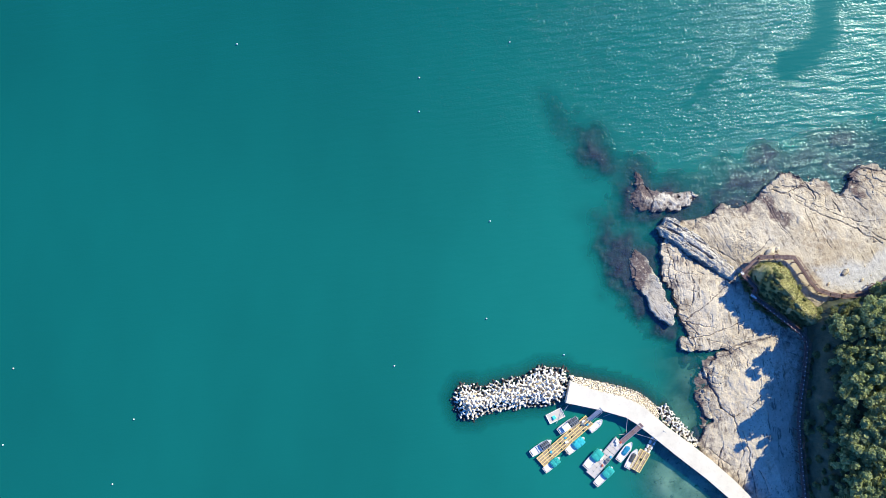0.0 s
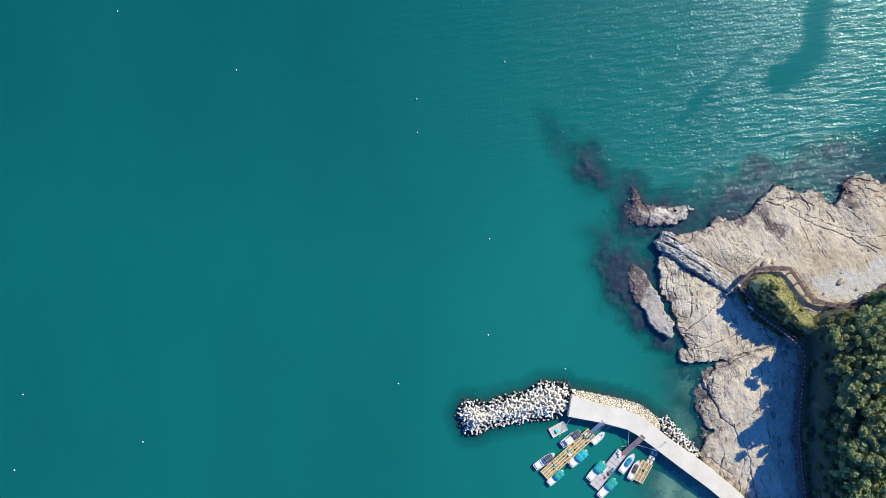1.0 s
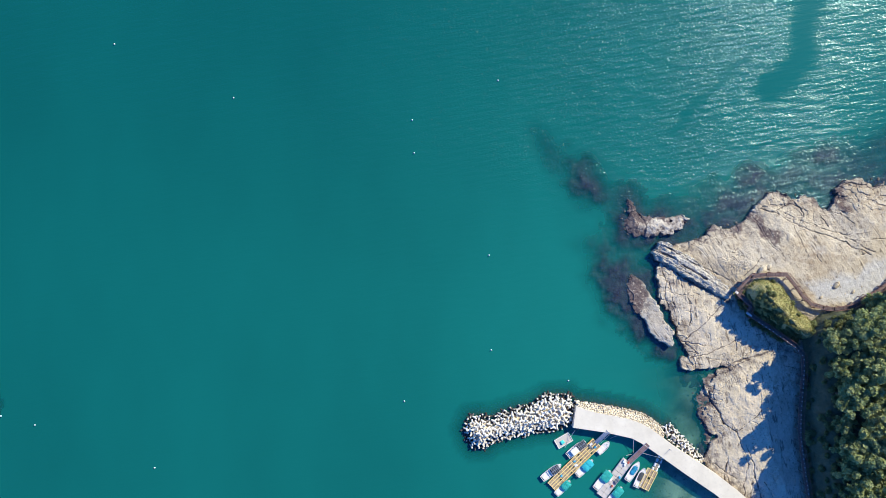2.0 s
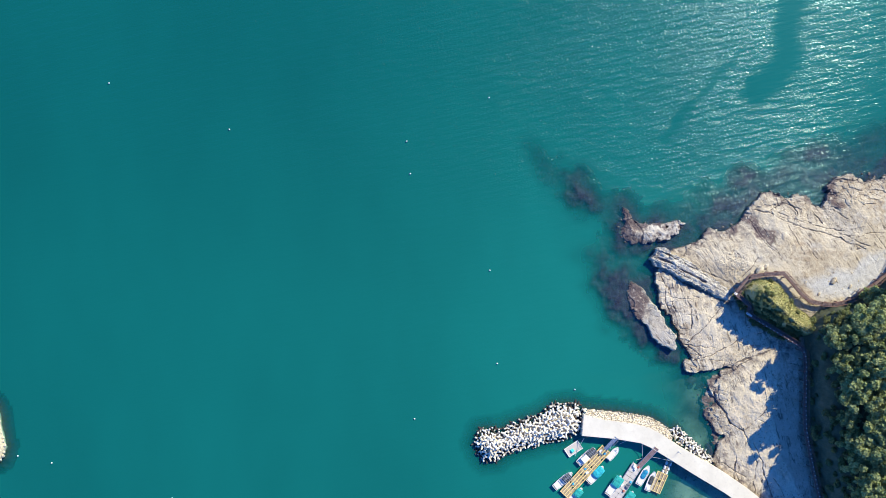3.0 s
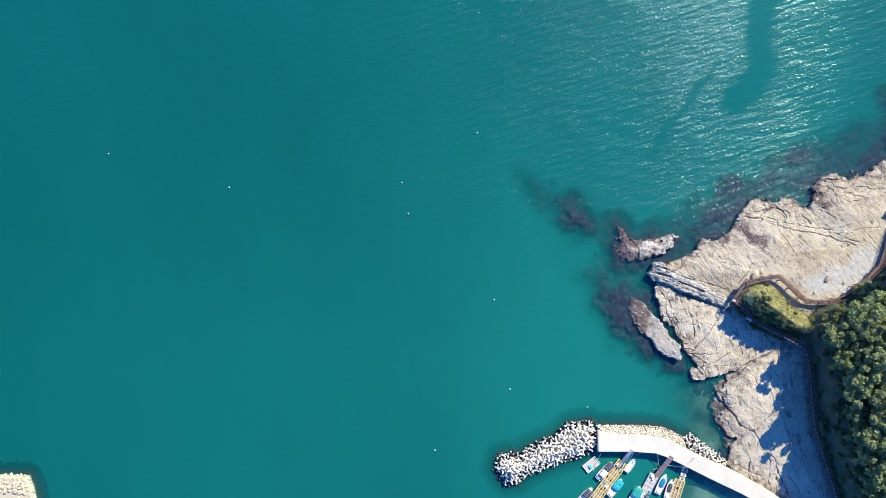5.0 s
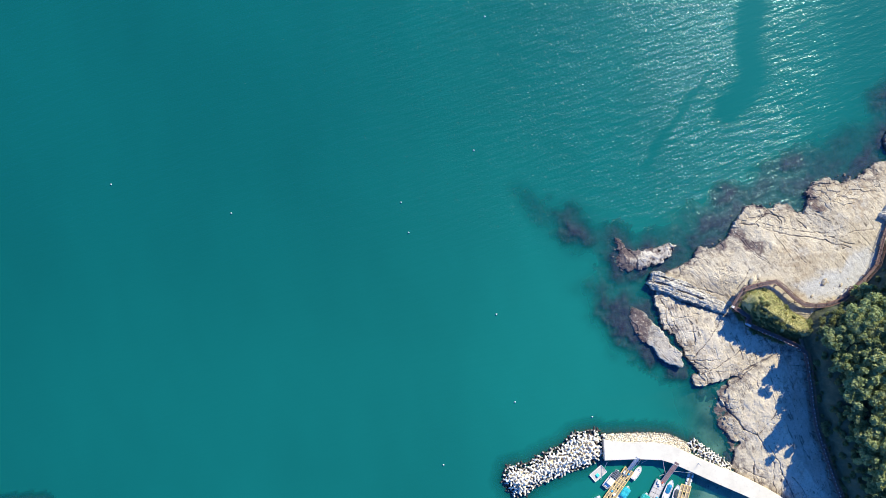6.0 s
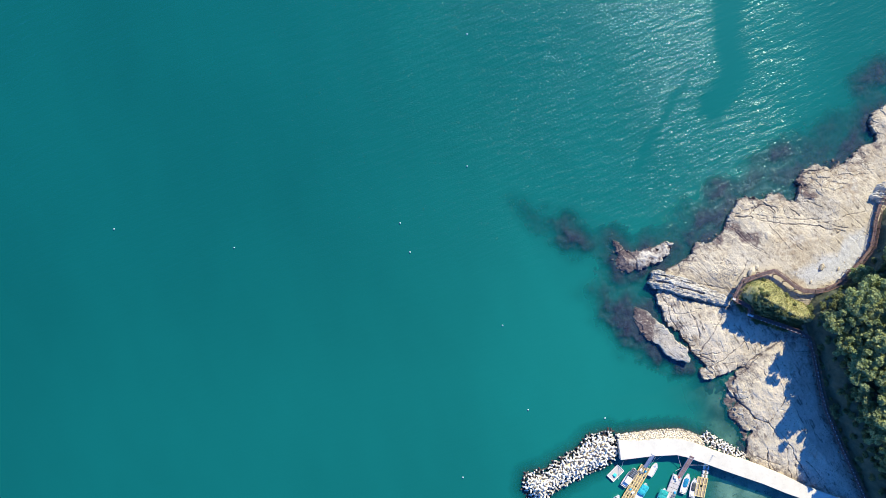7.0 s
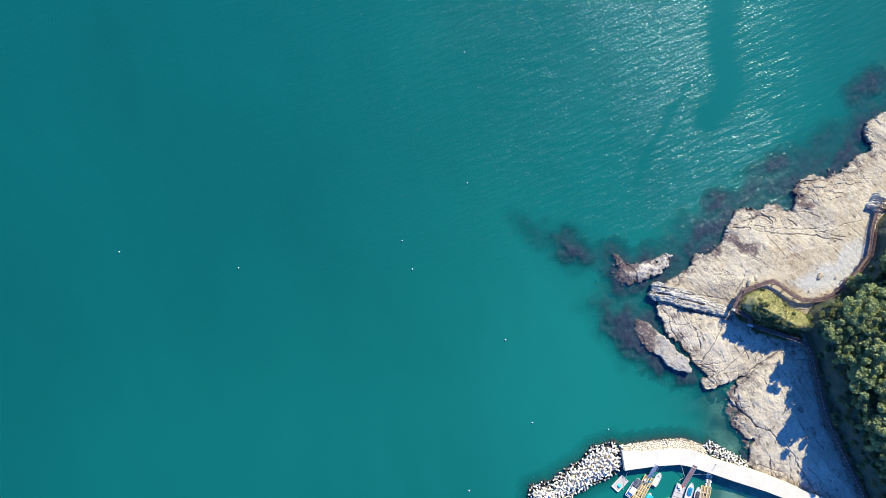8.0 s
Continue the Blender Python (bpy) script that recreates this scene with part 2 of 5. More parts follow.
def sheet(name, xs, ys, zf, material, floor=None, attrs=None):
    """A height field over a grid; faces that lie wholly under the floor are left out."""
    X, Y = np.meshgrid(xs, ys)
    Z = zf(X, Y)
    ny, nx = X.shape
    at = np.arange(nx * ny).reshape(ny, nx)
    quads = np.stack([at[:-1, :-1], at[:-1, 1:], at[1:, 1:], at[1:, :-1]], -1).reshape(-1, 4)
    z = Z.ravel()
    if floor is not None:
        quads = quads[(z[quads] > floor).any(1)]
    used = np.unique(quads)
    where = np.zeros(nx * ny, int)
    where[used] = np.arange(len(used))
    co = np.stack([X.ravel(), Y.ravel(), z], -1)[used]
    me = bpy.data.meshes.new(name)
    me.vertices.add(len(co))
    me.vertices.foreach_set("co", co.ravel())
    me.loops.add(quads.size)
    me.loops.foreach_set("vertex_index", where[quads].ravel())
    me.polygons.add(len(quads))
    me.polygons.foreach_set("loop_start", np.arange(0, quads.size, 4))
    me.update(calc_edges=True)
    for key, fn in (attrs or {}).items():
        a = me.attributes.new(key, "FLOAT", "POINT")
        a.data.foreach_set("value", fn(X, Y).ravel()[used].astype(np.float32))
    me.polygons.foreach_set("use_smooth", np.ones(len(quads), bool))
    me.materials.append(material)
    return new(name, me)


def part(name, bm, material, parent=None, label=""):
    """Links a bmesh as one mesh object under a thing or a part."""
    me = bpy.data.meshes.new(name)
    bm.to_mesh(me)
    bm.free()
    me.materials.append(material)
    ob = new(name, me)
    if parent:
        ob.parent = parent
    return tagged(ob, label)


# ---- plan of the coast ----
ISLET = [(44.3, 18), (45.3, 15.9), (47, 13.9), (49.3, 13.1), (51.9, 13.1), (53.9, 12.2), (56.7, 12.8), (58.8, 11.8), (57.7, 10.8), (54.5, 9.1), (51.3, 8.2), (47.4, 8.3), (45.4, 8.3), (43.2, 9), (42.5, 11.5), (43.2, 14.7)]
SHELF = [(50.2, 6.1), (51.2, 7), (53.3, 6.2), (55.1, 6.6), (57.9, 6.9), (60.9, 7.9), (62.8, 9.7), (64.8, 10.5), (67.4, 10.1), (70, 11), (72.5, 12.1), (73.2, 13.7), (75.1, 15.4), (77.1, 17), (80.3, 16.7), (83.5, 15.9), (86.1, 15.9), (88.2, 14.6), (89.2, 12.5), (91.3, 11.8), (92.2, 13.7), (92.6, 17.5), (95.2, 18.7)] + [(95.3, 19.2), (99.1, 19), (103.3, 18.1), (107.1, 17.9), (109.9, 19.2), (113.3, 20), (115.8, 20.6), (115, 22.7), (115.1, 25), (117, 27.4), (119.4, 27.6), (123.6, 27.3)] + [(150, 62), (175, 70), (175, 0)] + [(91.9, -20.4), (79.1, -19.1), (70.1, -11.4), (66.2, -7.5), (57.2, -2.4), (52.1, 2.1)]
RIDGE = [(49.3, 4.5), (50.1, 5.4), (51, 6.9), (52.8, 6.4), (55.2, 4.6), (58.6, 2.6), (61.7, -0.2), (64.8, -2.9), (66.4, -4.9), (66, -6.5), (62, -4.2), (58.6, -2.1), (55.4, -0.2), (52.2, 2.2), (49.9, 3.5)]
SLAB = [(50.2, 1.9), (49.7, -0.5), (50.2, -3.1), (50, -5), (50.5, -7.1), (51.8, -7.6), (51.6, -9.2), (53.1, -9.4), (53.3, -11.5), (54.2, -12.8), (54.6, -15.4), (55.6, -17.3), (56.4, -19.5), (54.9, -20.8), (54.9, -22.6), (56.7, -23.4), (59, -22.8), (62.7, -23), (66.1, -23.1)] + [(72.4, -20.3), (85.2, -21.6), (85.2, -15.2), (72.4, -10.1), (67.3, -6.2)] + [(60, -2.9), (54.8, 0.7), (51.6, 2.9)]
SOUTH = [(66.6, -22.8), (63.1, -24.2), (62.1, -26.1), (61.3, -27), (59.8, -27.3), (60, -28.6), (60.9, -30.7), (59, -32.2), (58.2, -33.8), (59.4, -35.6), (60, -38), (61.9, -39.3), (60.3, -40.9), (59.5, -42.6), (57.6, -44.6), (60.9, -49.1), (66.6, -54), (72.4, -59.8), (76.3, -66.9)] + [(70, -92)] + [(85.6, -84), (85.6, -58.5), (84.9, -39.4), (85.6, -20.2), (78.5, -18.3), (70.9, -19)]
REEF = [(43.8, 0.5), (46.8, -1.2), (47.7, -3.8), (49.5, -6.6), (51.4, -10.9), (52.9, -14.1), (53.6, -17), (52, -17.6), (49.5, -16.1), (47.6, -14.2), (47.2, -11.8), (45.6, -10.4), (44, -8.8), (42.8, -6.4), (42.2, -3.1)]
REEF_BACK = [(46.8, -1.2), (47.7, -3.8), (49.5, -6.6), (51.4, -10.9), (52.9, -14.1), (53.6, -17)]
OUTCROP = [(108.4, 8.7), (110.7, 9.2), (115.7, 8.2), (114.9, 3.9), (110.3, 4.7), (108.2, 6.3)]
TIDAL = [(56, -29.5), (59, -26.9), (59.7, -24.3), (62.1, -23.3), (66.4, -23.5), (63.2, -27.2), (61.6, -33.7), (62.1, -39.5), (60.6, -42.1), (57.3, -40.8), (57.7, -38.2), (58.6, -35), (56.9, -32.4)]
KNOLL = [(67.9, -5.7), (69.5, -3.6), (72, -2.8), (76.5, -2.6), (78.3, -3.9), (80.8, -8.1), (83.4, -11.6), (84.6, -14), (83.9, -17.6), (79.3, -16.6), (74.2, -13.5), (70.7, -10.2)]
HILL = [(84.4, -13.1), (89.4, -11.6), (95.8, -10.3), (98.9, -8.4)] + [(101.1, -7.1), (105, -4.6), (107.1, -1.3), (108.9, 2.6), (112.6, 5.7), (120, 7.6)] + [(175, 55), (175, -95)] + [(83.8, -89.8), (83.1, -58.1), (82.1, -49.2), (81.6, -39.1), (82.9, -26.4), (83.4, -20.1), (82.6, -15)]
STAINS = [
    [(71.6, 14.2), (74.5, 13.8), (76.4, 10.2), (78.6, 6.6), (77.3, 5.1), (75, 7.4), (73, 11)],
    [(66.9, 12), (71.8, 13.1), (71.9, 9.3), (69.6, 8), (67.2, 9.2)],
    [(60.2, 8.8), (63.4, 9.4), (64.5, 10.6), (62.4, 11), (60, 9.6)],
    [(92, 18.2), (94.6, 18), (96.2, 14.2), (97, 11.4), (95, 11.6), (92.4, 13.4)],
    [(57.6, -29), (60, -29.6), (60.4, -31.6), (58.8, -33), (59.4, -37), (61.4, -39.4), (58, -39)],
    [(42, 1), (46.8, -0.8), (46.9, -4.6), (46.2, -8), (45.4, -10.8), (42, -8)],
    [(42, 18.6), (46, 18), (47.6, 13.4), (46.4, 8.2), (42, 8)],
    [(46.4, 14.6), (54, 13.8), (53.4, 12.4), (48, 12.6)],
]
BROKEN = [
    [(70.5, 16.8), (77, 17.6), (84, 16.8), (90.2, 14.8), (89.6, 9.8), (85.6, 9.6), (80.2, 12.2), (76, 13.2), (72.6, 14)],
    [(92, 19.5), (110, 19.2), (112, 13.5), (104, 12.6), (98, 12), (95.5, 11.5), (92.6, 12.2)],
    [(49.4, 2.4), (53, 0.2), (53.6, -6), (54.4, -10.6), (52.2, -10.6), (49.4, -7.6)],
    [(58, -27), (63, -26.4), (63.4, -33), (64.2, -38.6), (61, -40), (58, -35)],
    [(54.4, -19.2), (59, -20.6), (58.8, -23.6), (54.4, -23.6)],
]
RUBBLE = [(64.2, 3), (68.4, 5), (72, 3), (71.4, -0.9), (66, -1.1)]
GRAVEL = [(84, -4.7), (87.8, -3.7), (92.9, -2.6), (100.3, 0.2)] + [(100.1, -1), (105.6, 1.6), (106.1, -3.2), (100.3, -8.7)] + [(97.3, -9), (91.6, -10.1), (87.1, -9.4)]
KNOLL_CREST = [(68.6, -4.5), (71.4, -5.6), (75, -9.4), (79, -13.6), (82.4, -16.6)]
# joints and gullies in the rock: outline, half width, depth
GULLIES = [
    ([(72.9, 12.4), (76.1, 7.2), (79.3, 2.1), (80.6, 0.2)], 0.22, 0.18),
    ([(74.8, 13.7), (79.3, 12), (84.5, 8.5), (92.2, 5.6), (99.3, 1.5)], 0.27, 0.5),
    ([(80.6, 11.5), (85.7, 9.4), (90.2, 7.6), (94.8, 6.3), (99.9, 6.6)], 0.22, 0.35),
    ([(88.7, 11.7), (90.6, 8.5)], 0.25, 0.4),
    ([(82.3, 9.1), (84.2, 4), (85.1, 1.4)], 0.25, 0.35),
    ([(86.1, 4.7), (87.8, 0.2)], 0.25, 0.35),
    ([(74.2, 2.1), (71.4, -0.5), (70.1, -1.8)], 0.3, 0.4),
    ([(49.9, 5.1), (53.4, 3.3), (56.1, 1.5), (58.8, -0.5), (61.2, -2.1)], 0.5, 1.1),
    ([(52.6, 5.6), (56.4, 3.3), (59.6, 0.9), (63.4, -2.2), (65.6, -4.4)], 0.2, 0.4),
    ([(51.6, 6.3), (56.8, 2.7), (61.5, 0.2), (66.4, -2.7)], 0.25, 0.5),
    # groove with dark seam, added where the ridge's shadow strip runs
    ([(50, 2.8), (53.4, 0.6), (58, -2.8), (62.4, -5.6), (66.6, -8)], 0.55, 0.5),
    ([(55.6, -16), (60.1, -12.7), (65.3, -8.2)], 0.25, 0.35),
    ([(56.5, -20.5), (61.4, -19.5), (66.6, -17.3), (69.1, -16)], 0.25, 0.3),
    ([(56.9, -5), (57.3, -8.9), (57, -12.7)], 0.3, 0.35),
    ([(58.6, -6.3), (58.4, -10.8)], 0.2, 0.3),
    ([(64.5, -23.3), (69, -21.7), (76.1, -19.8)], 0.45, 0.45),
    ([(60.3, -28.2), (61.6, -32), (62.8, -34), (63.6, -36.2)], 0.42, 0.9),
    ([(63.6, -36.2), (66.4, -38.5), (70.3, -35.2), (72.2, -33.3)], 0.25, 0.3),
    ([(66.4, -37.8), (67.5, -41.7), (68.5, -46.2), (67.5, -51.3), (67.7, -55.2)], 0.24, 0.35),
    ([(63.9, -44.6), (63.6, -48.1), (64.3, -51.3)], 0.24, 0.3),
    ([(69.7, -48.8), (71, -52.6), (71.9, -56.5)], 0.3, 0.4),
    ([(46.6, 13.7), (47.9, 11.1), (47.3, 8.4)], 0.4, 0.8),
    ([(55.8, 12.6), (55.6, 11.4), (56, 10.4)], 0.25, 0.5),
    ([(73, 12), (75.4, 7.2), (78.2, 3.2), (80.4, 0)], 0.16, 0.25),
    ([(95, 5.2), (97.6, 4.7), (101.5, 4.9), (106, 4.6)], 0.2, 0.4),
    ([(95.8, 5), (98, 3.2), (100.4, 2)], 0.24, 0.5),
    ([(92.4, 11.8), (94.8, 10.6), (96.6, 9)], 0.18, 0.35),
    ([(75.4, 13.6), (78.4, 12.6), (82, 14.6), (84.4, 13.4)], 0.22, 0.5),
    ([(84.4, 13.2), (84.8, 11.4), (83.4, 9.4)], 0.2, 0.4),
    ([(52.8, -3), (53.2, -6.4), (54, -9.4), (53.8, -11.6)], 0.13, 0.35),
    ([(51.4, 0.4), (51.8, -2.4), (51.6, -5.6), (52.6, -8.4)], 0.17, 0.5),
    ([(67.2, -16.2), (67.5, -19.4)], 0.22, 0.4),
    ([(55.7, -17), (57.2, -18.4), (58.4, -19.6)], 0.3, 0.6),
    ([(64.6, -24.4), (68.2, -22.6), (73.6, -20.6)], 0.2, 0.35),
    ([(68.3, -41.6), (69.4, -45.2), (70, -49.4)], 0.22, 0.45),
    ([(63.8, -45.5), (63.2, -48.4), (62.9, -50.6)], 0.3, 0.5),
    ([(69.3, -50.6), (69.1, -53.6), (68.7, -55.8)], 0.3, 0.5),
    ([(72.2, -50.4), (73.8, -53.6), (74.6, -56.2)], 0.2, 0.4),
]


def carve(x, y):
    wx, wy = x + 0.22 * fbm(x, y, 1.6, 4, 71), y + 0.22 * fbm(x, y, 1.6, 4, 75)
    out, seam = 0, np.full(x.shape, 9.0)
    for line, half, depth in GULLIES:
        d = line_distance(line, wx, wy)
        seam = np.minimum(seam, d / half)
        out = out + 0.45 * depth * np.exp(-((d / (0.52 * half)) ** 4)) * np.clip(0.75 + 0.9 * vnoise(x / 2.3, y / 2.3, 91), 0, 1.3)
    return out, seam


def joints(x, y, turn, size, stretch, seed):
    """Thin, broken, nearly parallel grooves."""
    c, s = math.cos(radians(turn)), math.sin(radians(turn))
    u, v = (c * x + s * y) / size, (-s * x + c * y) / (size * stretch)
    n = vnoise(u, v, seed) + 0.4 * vnoise(2.1 * u, 2.1 * v, seed + 3)
    return np.exp(-((n / 0.045) ** 2)) * fade(0.5 + 1.4 * vnoise(x / 5, y / 5, seed + 5))


def cells(x, y, size, seed):
    """Broken blocks: a height for each block and the closeness of its joint."""
    u, v = x / size, y / size
    iu, iv = np.floor(u), np.floor(v)
    f1, f2, tone = np.full(x.shape, 9.0), np.full(x.shape, 9.0), np.zeros(x.shape)
    for du in (-1, 0, 1):
        for dv in (-1, 0, 1):
            cu, cv = iu + du, iv + dv
            d = np.hypot(cu + 0.1 + 0.8 * lattice(cu, cv, seed) - u, cv + 0.1 + 0.8 * lattice(cu, cv, seed + 1) - v)
            near = d < f1
            f2 = np.where(near, f1, np.minimum(f2, d))
            tone = np.where(near, lattice(cu, cv, seed + 2), tone)
            f1 = np.where(near, d, f1)
    return tone, np.exp(-(((f2 - f1) / 0.075) ** 2)), (f2 - f1) * size


def terrace(z, step, sharp):
    k = z / step
    f = k - np.floor(k)
    return step * (np.floor(k) + fade((f - 0.5) * sharp + 0.5))


def rock_mass(name, poly, step, rise, material, label, edge=0.8, rough=0.8, turn=15.0, stretch=5.0, seed=1, deep=-3.2, cuts=True, groove=0.07, layers=None, cracks=0, grit=0.04):
    """A rock platform over its outline: broken rim, ledges, joints and gullies."""
    p = np.array(poly)
    lo, hi = p.min(0) - 2.5, np.minimum(p.max(0) + 2.5, (128, 62))
    xs, ys = np.arange(lo[0], hi[0], step), np.arange(lo[1], hi[1], step)

    rnd = random.Random(seed)
    lines = []
    for k in range(cracks):
        cx, cy = rnd.uniform(p[:, 0].min(), min(p[:, 0].max(), 112)), rnd.uniform(p[:, 1].min(), p[:, 1].max())
        a = radians(90 + turn + rnd.gauss(0, 9) + (68 if rnd.random() < 0.3 else 0))
        half = rnd.uniform(0.6, 1.0) if rnd.random() < 0.6 else rnd.uniform(1.2, 3.6)
        dx, dy = math.cos(a) * half, math.sin(a) * half
        lines.append(([(cx - dx, cy - dy), (cx + rnd.uniform(-0.15, 0.15), cy), (cx + dx, cy + dy)], rnd.uniform(0.08, 0.14), rnd.uniform(0.08, 0.2)))

    kept = {}

    def zf(x, y):
        sd = edge_distance(poly, x + rough * fbm(x, y, 3.2, 5, seed), y + rough * fbm(x, y, 3.2, 5, seed + 11)) + 0.32 * fbm(x, y, 1.0, 3, seed + 15)
        d = np.maximum(sd, 0)
        tone, gap, between = cells(x + 1.0 * fbm(x, y, 2.6, 4, seed + 22) + 0.4 * y, 1.6 * y + 1.0 * fbm(x, y, 2.6, 4, seed + 23), 2.3, seed + 20)
        rim = np.exp(-d / 1.5) * fade(0.7 + 0.9 * vnoise(x / 6, y / 6, seed + 24))
        zone = np.zeros(x.shape)
        for k, area in enumerate(BROKEN):
            zone = np.maximum(zone, fade(edge_distance(area, x + 1.2 * fbm(x, y, 3, 3, 14 + k), y + 1.2 * fbm(x, y, 3, 3, 34 + k)) / 1.6 + 0.5))
        rim = np.maximum(rim, 0.6 * zone)
        seam = np.where(rim > 0.35, 4.5 * between / np.maximum(rim, 0.1), 9.0)
        blocks = 0.6 * (tone - 0.45) - 0.2 * gap
        h = rise(x, y, d) + 0.12 * fbm(x, y, 7.0, 3, seed + 30)
        h = terrace(h, 0.5, 9.0) * 0.12 + h * 0.88
        h = h + blocks * rim + grit * fbm(x, y, 0.8, 3, seed + 40)
        h = h - groove * joints(x, y, turn, 1.5, stretch, seed + 50)
        wx, wy = x + 0.22 * fbm(x, y, 1.3, 4, seed + 70), y + 0.22 * fbm(x, y, 1.2, 3, seed + 72)
        bare = 1 - gravel(x, y)
        for line, half, low in lines:
            away = line_distance(line, wx, wy) / half
            seam = np.minimum(seam, away / np.maximum(bare, 0.05))
            h = h - low * bare * np.exp(-(away ** 4))
        if name == "rock_shelf":
            loose = fade(edge_distance(RUBBLE, wx, wy) / 1.2 + 0.4)
            tone, gap, between = cells(x, 1.4 * y, 0.62, seed + 80)
            seam = np.where(loose > 0.5, np.minimum(seam, 18 * between), seam)
            h = h + loose * (0.15 * (tone - 0.5) - 0.08 * gap)
        if layers:
            lx, ly, size, amp = layers
            k = (lx * x + ly * y) / size + 0.5 * fbm(x, y, 4.0, 3, seed + 60)
            h = h + amp * (k - np.floor(k) - 0.5) * (0.6 + 0.5 * vnoise(x / 3, y / 3, seed + 61))
        if cuts:
            cut, lines_seam = carve(x, y)
            h = h - cut
            seam = np.minimum(seam, lines_seam)
        kept["seam"] = 1 - np.clip(seam / 4, 0, 1)
        return deep + (h - deep) * fade((sd + 0.55) / edge)

    def gravel(x, y):
        sd = edge_distance(GRAVEL, x + 1.5 * fbm(x, y, 4, 4, 7), y + 1.5 * fbm(x, y, 4, 4, 8))
        return fade(sd / 2.5 + 0.3) * 0.8

    def stain(x, y):
        out = np.zeros(x.shape)
        for k, area in enumerate(STAINS):
            sd = edge_distance(area, x + 1.2 * fbm(x, y, 2.5, 4, 9 + k), y + 1.2 * fbm(x, y, 2.5, 4, 19 + k))
            out = np.maximum(out, fade(sd / 1.2 + 0.4))
        return out

    ob = sheet(name, xs, ys, zf, material, deep + 0.15, {"gravel": gravel, "stain": stain, "seam": lambda x, y: kept["seam"]})
    ob.data.polygons.foreach_set("use_smooth", np.zeros(len(ob.data.polygons), bool))
    return tagged(ob, label, "rock", kind="structure")


rock_mass("rock_islet", ISLET, 0.16, lambda x, y, d: 0.98 + 0.26 * d - 0.065 * (58 - x), M["islet"], "small tidal sandstone islet, weed-dark at its seaward end", seed=3, turn=40)
rock_mass("rock_shelf", SHELF, 0.14, lambda x, y, d: np.minimum(0.75 + 0.16 * d, 2.2 + 0.02 * d), M["shelf"], "broad pale sandstone shore platform with cracks", seed=5, turn=28, stretch=6, edge=0.6, cracks=45, layers=(0.80, 0.60, 3.2, 0.06))
rock_mass("rock_ridge", RIDGE, 0.12, lambda x, y, d: 1.75 + 0.28 * np.minimum(d, 1.1) - 0.01 * (x - 60) - 0.6 * fade((53 - x) / 3.5), M["ridge"], "long twin rib of grey layered sandstone", seed=9, turn=57, edge=0.35, rough=0.22, stretch=12, groove=0.3, layers=(0.55, 0.84, 0.7, 0.16), grit=0.17)
rock_mass("rock_slab", SLAB, 0.13, lambda x, y, d: np.minimum(0.75 + 0.09 * d, 1.6), M["slab"], "tilted pale sandstone slab with parallel joints", seed=13, turn=8, stretch=4, cracks=45, edge=0.5, rough=0.4, layers=(0.98, -0.12, 2.1, 0.08))
rock_mass("rock_shore", SOUTH, 0.145, lambda x, y, d: np.minimum(0.55 + 0.15 * d, 2.5), M["slab"], "weathered sandstone shore platform beside the pier", seed=17, turn=-5, stretch=5, edge=0.6, rough=0.5, cracks=22, layers=(0.95, 0.2, 2.4, 0.06))
rock_mass("rock_reef", REEF, 0.15, lambda x, y, d: 1.45 - 0.15 * line_distance(REEF_BACK, x, y) - 0.06 * (y + 13), M["reef"], "low brown reef rib awash beside the slab", seed=21, turn=35, edge=0.9, rough=0.5, cuts=False)
rock_mass("rock_outcrop", OUTCROP, 0.2, lambda x, y, d: 3.4 + 0.25 * d, M["ridge"], "pale broken outcrop beside the boardwalk", seed=29, turn=60, edge=0.5, rough=1.4, groove=0.4, layers=(0.5, 0.85, 1.3, 0.9), cracks=8, cuts=False)
rock_mass("rock_tidal", TIDAL, 0.18, lambda x, y, d: -0.04 + 0.14 * np.minimum(d, 1.6), M["reef"], "brown weedy tidal rock at the foot of the platform", seed=25, turn=5, edge=1.6, rough=1.2, cuts=False)


def crest_side(x, y):
    """Metres in front of (plus) or behind (minus) the knoll's crest, seen from the sun."""
    line = sorted((0.70 * cx - 0.71 * cy, 0.71 * cx + 0.70 * cy) for cx, cy in KNOLL_CREST)
    return 0.71 * x + 0.70 * y - np.interp(0.70 * x - 0.71 * y, [u for u, v in line], [v for u, v in line])


def knoll_height(x, y):
    sd = edge_distance(KNOLL, x + 0.6 * fbm(x, y, 3, 3, 31), y + 0.6 * fbm(x, y, 3, 3, 37))
    crest = line_distance(KNOLL_CREST, x, y)
    lee = crest_side(x, y) < 0
    top = 2.0 + (6.8 - 2.6 * fade((x - 74.5) / 6)) * np.maximum(1.05 - np.sqrt(crest**2 + 0.5) / np.where(lee, 3.4, 8.2), 0) + 0.9 * fbm(x, y, 2.6, 4, 33)
    return 1.2 + (top - 1.2) * fade((sd + 0.4) / 2.6)


def hill_height(x, y):
    sd = edge_distance(HILL, x + 0.8 * fbm(x, y, 4, 3, 41), y + 0.8 * fbm(x, y, 4, 3, 43))
    d = np.maximum(sd, 0)
    top = 3.2 + 4.7 * (1 - np.exp(-d / 1.6)) + np.minimum(0.18 * d, 11) + 0.4 * fbm(x, y, 3.0, 4, 45)
    return 1.5 + (top - 1.5) * fade((sd + 0.4) / 2.0)


tagged(sheet("grassy_knoll", np.arange(62, 88, 0.3), np.arange(-22, 0, 0.3), knoll_height, M["grassland"], 1.3), "steep knoll of dry yellow grass above the shore", "knoll", kind="structure")
